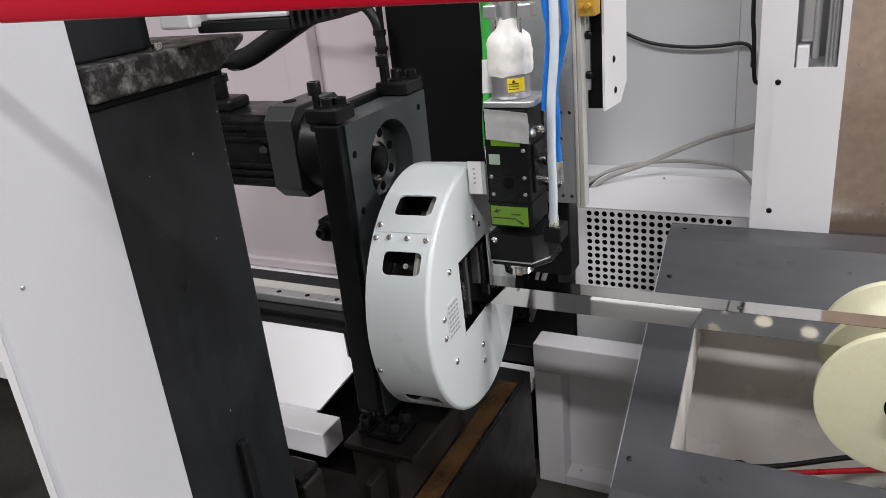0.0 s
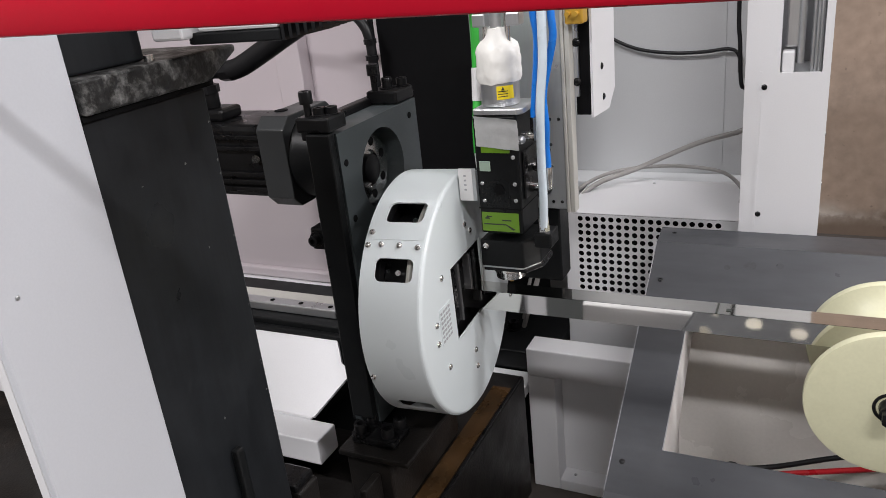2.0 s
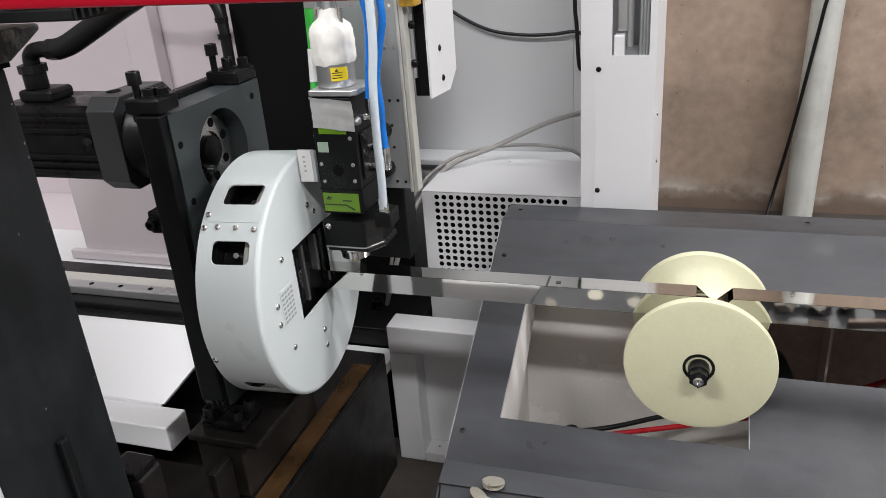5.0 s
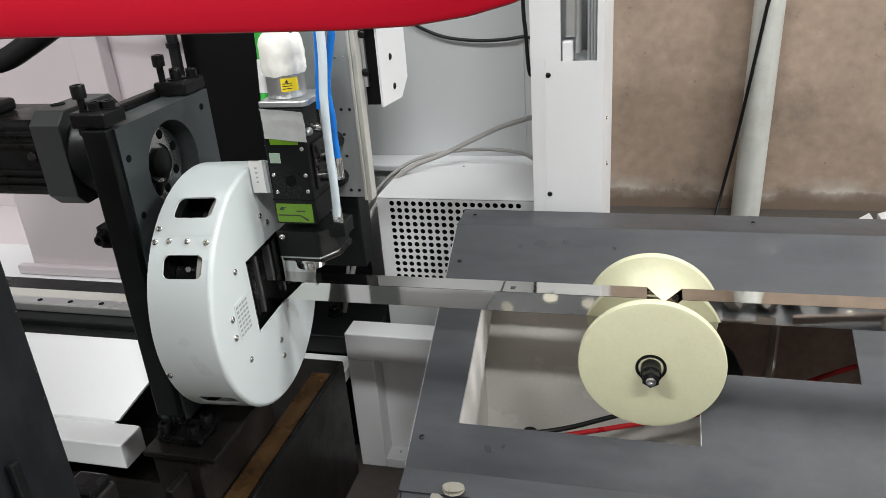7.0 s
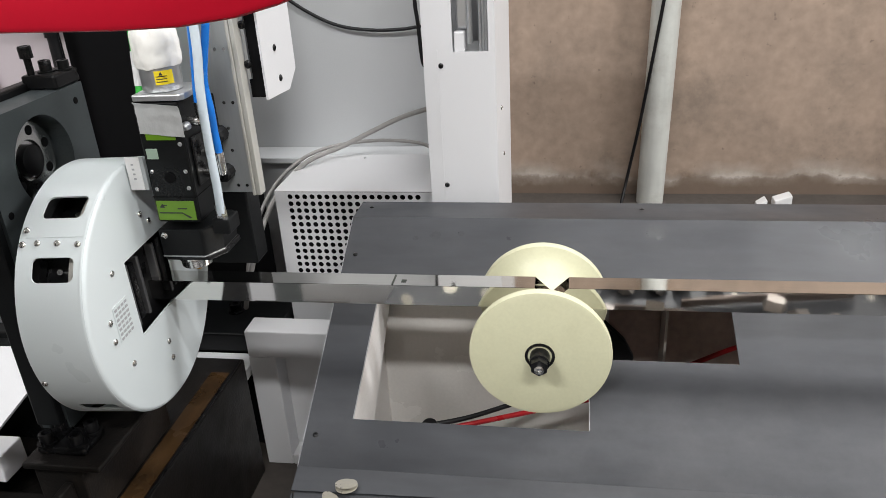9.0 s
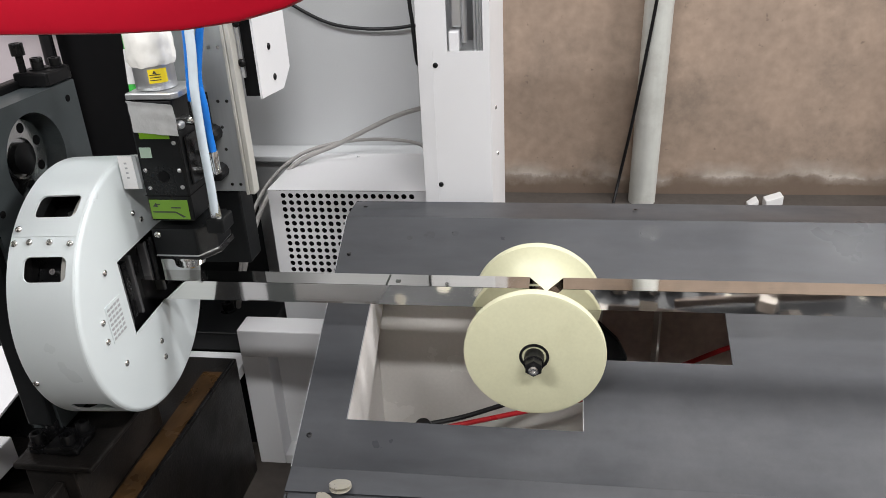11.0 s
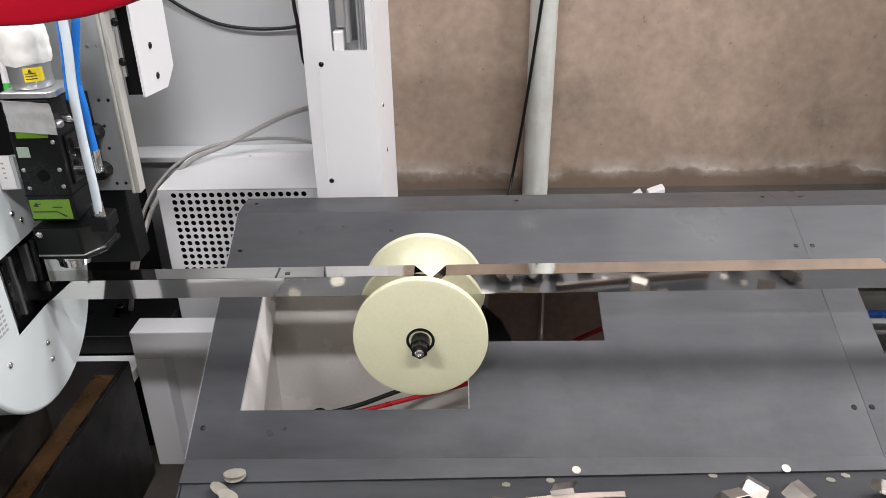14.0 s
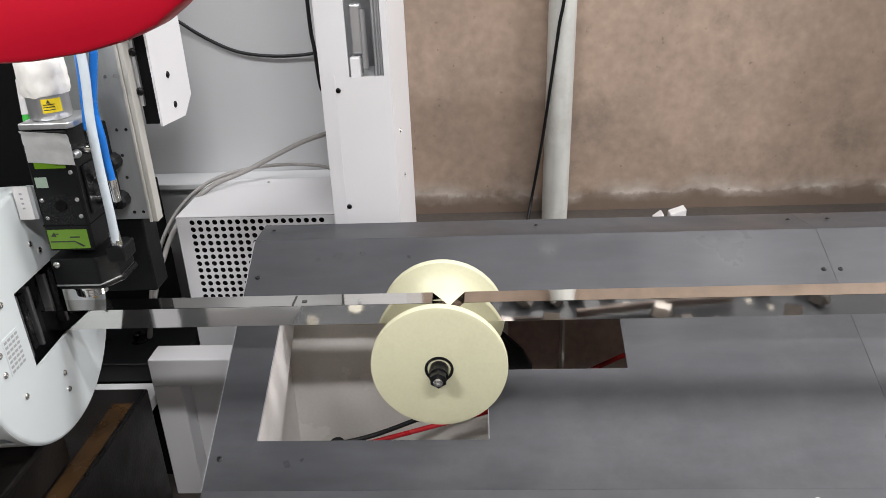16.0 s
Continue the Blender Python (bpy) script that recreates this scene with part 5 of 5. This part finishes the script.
# ---- roller ----
def roller(name, at, label):
    x, z = at
    t = thing(name, label, "roller", (x, 1.235, z))
    part("spool", lathe((x, 1.125, z), (0, 1, 0), [(0, 0.107), (0.002, 0.1135), (0.006, 0.1145), (0.014, 0.1145), (0.018, 0.113), (0.024, 0.098), (0.038, 0.073), (0.055, 0.060), (0.075, 0.057), (0.125, 0.058), (0.15, 0.074), (0.166, 0.098), (0.172, 0.113), (0.176, 0.1145), (0.184, 0.1145), (0.188, 0.113), (0.19, 0.107)], 72), nylon, t, "", True)
    part("bearing_ring", lathe((x, 1.1265, z), (0, -1, 0), [(0, 0.024), (0.003, 0.024), (0.0035, 0.020), (0.001, 0.019)], 32), black_oxide, t, "", True)
    ax = part("axle", lathe((x, 1.127, z), (0, -1, 0), [(0, 0.016), (0.024, 0.016), (0.025, 0.013)], 24), black_oxide, t, "", True)
    part("axle_nut", rod((x, 1.102, z), (x, 1.090, z), 0.0145, 6), black_oxide, ax)
    part("axle_bolt", lathe((x, 1.090, z), (0, -1, 0), [(0, 0.008), (0.006, 0.008), (0.007, 0.005), (0.003, 0.004)], 14), chrome, ax, "chrome bolt", True)
    part("arm", prism([(x - 0.03, 1.335, z + 0.02), (x + 0.03, 1.335, z + 0.02), (x + 0.15, 1.335, z - 0.10), (x + 0.17, 1.335, z - 0.14), (x + 0.13, 1.335, z - 0.19), (x - 0.03, 1.335, z - 0.10)], (0, 0.02, 0), bevel=0.004), black_paint, t, "black swing arm")
    return t


roller("support_roller", (0.211, 0.636), "cream nylon support roller with a black axle, raised")
roller("support_roller", (1.17, 0.305), "cream nylon support roller lowered under the table")


# ---- tube ----
def tube():
    """A square stainless tube with notches across its front edges."""
    t = thing("square_tube", "polished square stainless tube with cut notches, held in the chuck", "tube", (0.5, 1.195, 0.70))
    x0, x1, h, w, th = -0.47, 2.2, 0.036, 0.040, 0.0012
    y0, y1 = 1.172, 1.172 + w

    def top(x):
        return 0.732 + 0.004 * (x + 0.25) / 0.95
    notch = [0.228, 1.02, 1.75]
    d = 0.027
    # front face with V notches cut from its upper edge
    upper = [(x0, 0)]
    for n in notch:
        upper += [(n - d, 0), (n, -0.026), (n + d, 0)]
    upper.append((x1, 0))

    def V(x, y, dz):
        return (x, y, top(x) + dz)
    bm = bmesh.new()
    spans = list(zip(upper, upper[1:]))
    for (xa, za), (xb, zb) in spans:
        n = max(1, int(abs(xb - xa) / 0.2))
        for k in range(n):
            f0, f1 = k / n, (k + 1) / n
            xs, xe, zs_, ze = xa + (xb - xa) * f0, xa + (xb - xa) * f1, za + (zb - za) * f0, za + (zb - za) * f1
            for y in (y0, y0 + th):
                bm.faces.new([bm.verts.new(p) for p in (V(xs, y, -h), V(xe, y, -h), V(xe, y, ze), V(xs, y, zs_))])
            if zs_ or ze:
                bm.faces.new([bm.verts.new(p) for p in (V(xs, y0, zs_), V(xe, y0, ze), V(xe, y0 + th, ze), V(xs, y0 + th, zs_))])
    part("front_wall", bm, stainless, t)
    # top face, cut open from the front at each notch
    edge = [x0] + [v for n in notch for v in (n - d, n + d)] + [x1]
    for i in range(0, len(edge), 2):
        a, b = edge[i], edge[i + 1]
        bm = box(a, b, y0 + th, y1 - th, -th, 0)
        for v in bm.verts:
            v.co.z += top(v.co.x)
        part("top_wall", bm, stainless, t)
    bm = bmesh.new()
    for (xa, za), (xb, zb) in spans:
        n = max(1, int(abs(xb - xa) / 0.2))
        for k in range(n):
            f0, f1 = k / n, (k + 1) / n
            xs, xe, zs_, ze = xa + (xb - xa) * f0, xa + (xb - xa) * f1, za + (zb - za) * f0, za + (zb - za) * f1
            for y in (y1, y1 - th):
                bm.faces.new([bm.verts.new(p) for p in ((xs, y, -h), (xe, y, -h), (xe, y, ze), (xs, y, zs_))])
            bm.faces.new([bm.verts.new(p) for p in ((xs, y1, zs_), (xe, y1, ze), (xe, y1 - th, ze), (xs, y1 - th, zs_))])
    box(x0, x1, y0 + th, y1 - th, -h, -h + th, bm=bm)
    for v in bm.verts:
        v.co.z += top(v.co.x)
    part("rear_wall", bm, stainless, t)
    part("weld_mark", box(-0.035, -0.032, y0 + 0.003, y1 - 0.003, top(-0.033) + 0.0003, top(-0.033) + 0.0010), dark_ink, t, "dark cut line")
    bm = box(-0.02, -0.012, y0 + 0.012, y0 + 0.020, top(0) + 0.0003, top(0) + 0.0008)
    part("weld_mark", bm, dark_ink, t)
    return t


tube()

# ---- offcuts ----
def on_tray(x, y, lift=0.0):
    return Vector((x, y, tray_z(y, x) + lift))


TILT_X = math.atan(-0.27)
rnd = random.Random(4)
for x, y, r in ((0.039, 0.896, 0.0163), (-0.079, 0.914, 0.0163), (0.130, 0.841, 0.0163), (0.085, 0.806, 0.0163), (-0.000, 0.790, 0.0163), (0.043, 0.747, 0.0163), (0.073, 0.749, 0.0163), (0.099, 0.745, 0.0163), (-0.088, 0.838, 0.0163), (-0.070, 0.749, 0.0163), (0.001, 0.725, 0.0163), (-0.098, 0.934, 0.0163)):
    lift = 0.0006 + (0.0014 if 0.03 < x < 0.06 and y < 0.85 else 0)
    tip = rnd.uniform(-3, 3) if x > -0.05 else rnd.uniform(15, 40)
    m = Matrix.Translation(on_tray(x, y, lift + (0.006 if x < -0.05 else 0))) @ Matrix.Rotation(TILT_X, 4, "X") @ Matrix.Rotation(radians(tip), 4, "Y") @ Matrix.Rotation(rnd.uniform(0, 6), 4, "Z")
    bm = lathe((0, 0, 0), (0, 0, 1), [(0, r * 0.98), (0.0008, r)], 28)
    ob = whole("disc_blank", bm, blank_metal, "thin round steel cut-out lying on the scrap tray", "metal disc", group="disc blanks")
    ob.matrix_world = m
for x, y in ((0.347, 0.946), (0.672, 0.967), (0.846, 0.950), (0.875, 0.963), (0.863, 0.889), (0.917, 0.757), (0.953, 0.764), (0.373, 0.749), (0.578, 0.759), (0.597, 0.800), (0.281, 0.847), (0.859, 0.799), (0.417, 0.958), (0.172, 0.872), (0.177, 0.778), (-0.128, 0.904), (-0.077, 0.771), (0.898, 0.820)):
    bm = lathe((0, 0, 0), (0, 0, 1), [(0, 0.0068), (0.0012, 0.0068)], 16)
    ob = whole("small_disc_blank", bm, blank_metal, "tiny round steel cut-out on the scrap tray", "metal disc", group="small disc blanks")
    ob.matrix_world = Matrix.Translation(on_tray(x, y, 0.0006)) @ Matrix.Rotation(TILT_X, 4, "X")


for x, y, r in ((-0.083, 0.967, 0.0175), (0.460, 0.977, 0.0068), (0.789, 0.978, 0.0068)):
    for n in range(2 if r > 0.01 else 1):
        ob = whole("disc_blank", lathe((0, 0, 0), (0, 0, 1), [(0, r), (0.0012, r)], 24), blank_metal, "thin round steel cut-out lying on the bend of the table plate", "metal disc", group="disc blanks")
        ob.matrix_world = Matrix.Translation((x, y, plate_z(1.0) - 0.30 * (1.0 - y) + 0.0006 + (0.008 - 0.005 * n if r > 0.01 else 0))) @ Matrix.Rotation(math.atan(0.30) if r < 0.01 else -0.30 + 0.2 * n, 4, "X")


def corner_scrap(w, h, ang, flare):
    """A folded offcut: two bent walls meeting in an edge, one of them cut to a point."""
    bm = bmesh.new()
    a = radians(ang)
    p = [Vector((-w / 2, 0, 0)), Vector((w / 2, 0, 0)), Vector((w / 2, 0, h)), Vector((-w / 2, 0, h))]
    q = [Vector((-w / 2, -h * math.sin(a), h - h * math.cos(a) * flare)), Vector((w / 2, -h * math.sin(a), h - h * math.cos(a) * flare))]
    vs = [bm.verts.new(v) for v in p]
    us = [bm.verts.new(v) for v in q]
    bm.faces.new(vs)
    bm.faces.new((vs[3], vs[2], us[1], us[0]))
    tri = bm.verts.new((w / 2, -h * 0.3, h * 0.1))
    bm.faces.new((vs[2], vs[1], tri))
    return thicken(bm)


def thicken(bm):
    res = bmesh.ops.extrude_face_region(bm, geom=bm.faces[:])
    bmesh.ops.translate(bm, verts=[v for v in res["geom"] if isinstance(v, bmesh.types.BMVert)], vec=(0.0005, 0.001, -0.0008))
    return bm


def notch_scrap(w, d, fold, bend):
    """The piece cut out at a notch: a strip creased across its middle, with a pointed flap folded down at each end."""
    bm = bmesh.new()
    b = radians(bend)
    ridge = [bm.verts.new((0, s * w / 2, d * math.sin(b))) for s in (-1, 1)]
    left = [bm.verts.new((-d * math.cos(b), s * w / 2, 0)) for s in (-1, 1)]
    right = [bm.verts.new((d * math.cos(b), s * w / 2, 0)) for s in (-1, 1)]
    bm.faces.new((left[0], ridge[0], ridge[1], left[1]))
    bm.faces.new((ridge[0], right[0], right[1], ridge[1]))
    for k, s in ((0, -1), (1, 1)):
        f = radians(fold)
        tip = bm.verts.new((0.1 * d, s * (w / 2 + d * math.cos(f)), d * math.sin(b) - d * math.sin(f)))
        bm.faces.new((left[k], ridge[k], tip))
        bm.faces.new((ridge[k], right[k], tip))
    return thicken(bm)


def tube_stub(w, length):
    """A short cut end of square tube."""
    bm = bmesh.new()
    r = w / 2
    for s in (r, r - 0.0012):
        vs = [[bm.verts.new((x, y, z)) for x, y in ((-s, -s), (s, -s), (s, s), (-s, s))] for z in (0, length)]
        for k in range(4):
            bm.faces.new((vs[0][k], vs[0][(k + 1) % 4], vs[1][(k + 1) % 4], vs[1][k]))
    return bm


SCRAPS = [
    (0.306, 0.727, 5, 62, 0, 0), (0.345, 0.747, -4, 80, 1, 0), (0.404, 0.755, 3, 0, 2, 0), (0.442, 0.793, 60, 50, 0, 0), (0.487, 0.778, -22, 70, 1, 0),
    (0.555, 0.76, -14, 78, 1, 0), (0.337, 0.858, 40, 45, 0, 0), (0.378, 0.795, -70, 40, 0, 0), (0.43, 0.868, 10, 60, 1, 0), (0.659, 0.861, -30, 20, 0, 0.022),
    (0.702, 0.883, 25, 50, 0, 0.012), (0.686, 0.785, -10, 60, 0, 0), (0.765, 0.882, 15, 45, 0, 0), (0.817, 0.77, -40, 40, 0, 0), (0.899, 0.897, 35, 60, 0, 0),
    (0.931, 0.854, 20, 72, 1, 0), (0.892, 0.772, 8, 60, 1, 0), (1.002, 0.812, -12, 30, 0, 0), (0.987, 0.769, 30, 65, 1, 0)]
for i, (x, y, rz, rx, kind_, lift) in enumerate(SCRAPS):
    if kind_ == 2:
        bm, nm, lb = tube_stub(0.040, 0.034), "tube_offcut", "short open square tube offcut on the scrap tray"
    elif kind_ == 1:
        bm, nm, lb = corner_scrap(0.035, 0.032, 88, 0.15), "square_offcut", "bent square stainless offcut on the scrap tray"
    else:
        bm, nm, lb = notch_scrap(0.031, 0.021, 62 + 7 * (i % 4), 24 + 8 * (i % 3)), "corner_offcut", "folded pointed stainless offcut on the scrap tray"
    if kind_ == 2:
        m = Matrix.Rotation(radians(rz), 4, "Z")
    elif kind_ == 1:
        m = Matrix.Rotation(radians(rz), 4, "Z") @ Matrix.Rotation(radians(-rx), 4, "X")
    else:
        m = Matrix.Rotation(radians(2.3 * rz), 4, "Z") @ Matrix.Rotation(radians(0.7 * rx - 20), 4, "X") @ Matrix.Rotation(radians(rx - 55), 4, "Y")
    bmesh.ops.transform(bm, verts=bm.verts, matrix=m)
    low_z = min(v.co.z + 0.27 * v.co.y for v in bm.verts)
    ob = whole(nm, bm, scrap_metal, lb, "metal offcut", group="offcuts")
    ob.location = on_tray(x, y, lift - low_z + 0.0004)
for (xa, ya), (xb, yb), w in (((0.485, 0.838), (0.825, 0.804), 0.016), ((0.350, 0.857), (0.515, 0.875), 0.012)):
    bm = bmesh.new()
    n = 10
    for k in range(n):
        f0, f1 = k / n, (k + 1) / n
        A = Vector((xa + (xb - xa) * f0, ya + (yb - ya) * f0, 0.022 + 0.003 * math.sin(3 * f0)))
        B = Vector((xa + (xb - xa) * f1, ya + (yb - ya) * f1, 0.022 + 0.003 * math.sin(3 * f1)))
        back_, drop = Vector((0, w * 0.75, 0.004)), Vector((0, 0.001, -0.022))
        bm.faces.new([bm.verts.new(p) for p in (A, B, B + back_, A + back_)])
        bm.faces.new([bm.verts.new(p) for p in (A, B, B + drop, A + drop)])
    bmesh.ops.remove_doubles(bm, verts=bm.verts, dist=1e-5)
    for v in bm.verts:
        v.co.z += tray_z(v.co.y, v.co.x) + 0.0008
    ob = whole("angle_strip", bm, strip_metal, "long bent stainless strip lying among the offcuts", "metal offcut", group="offcuts")
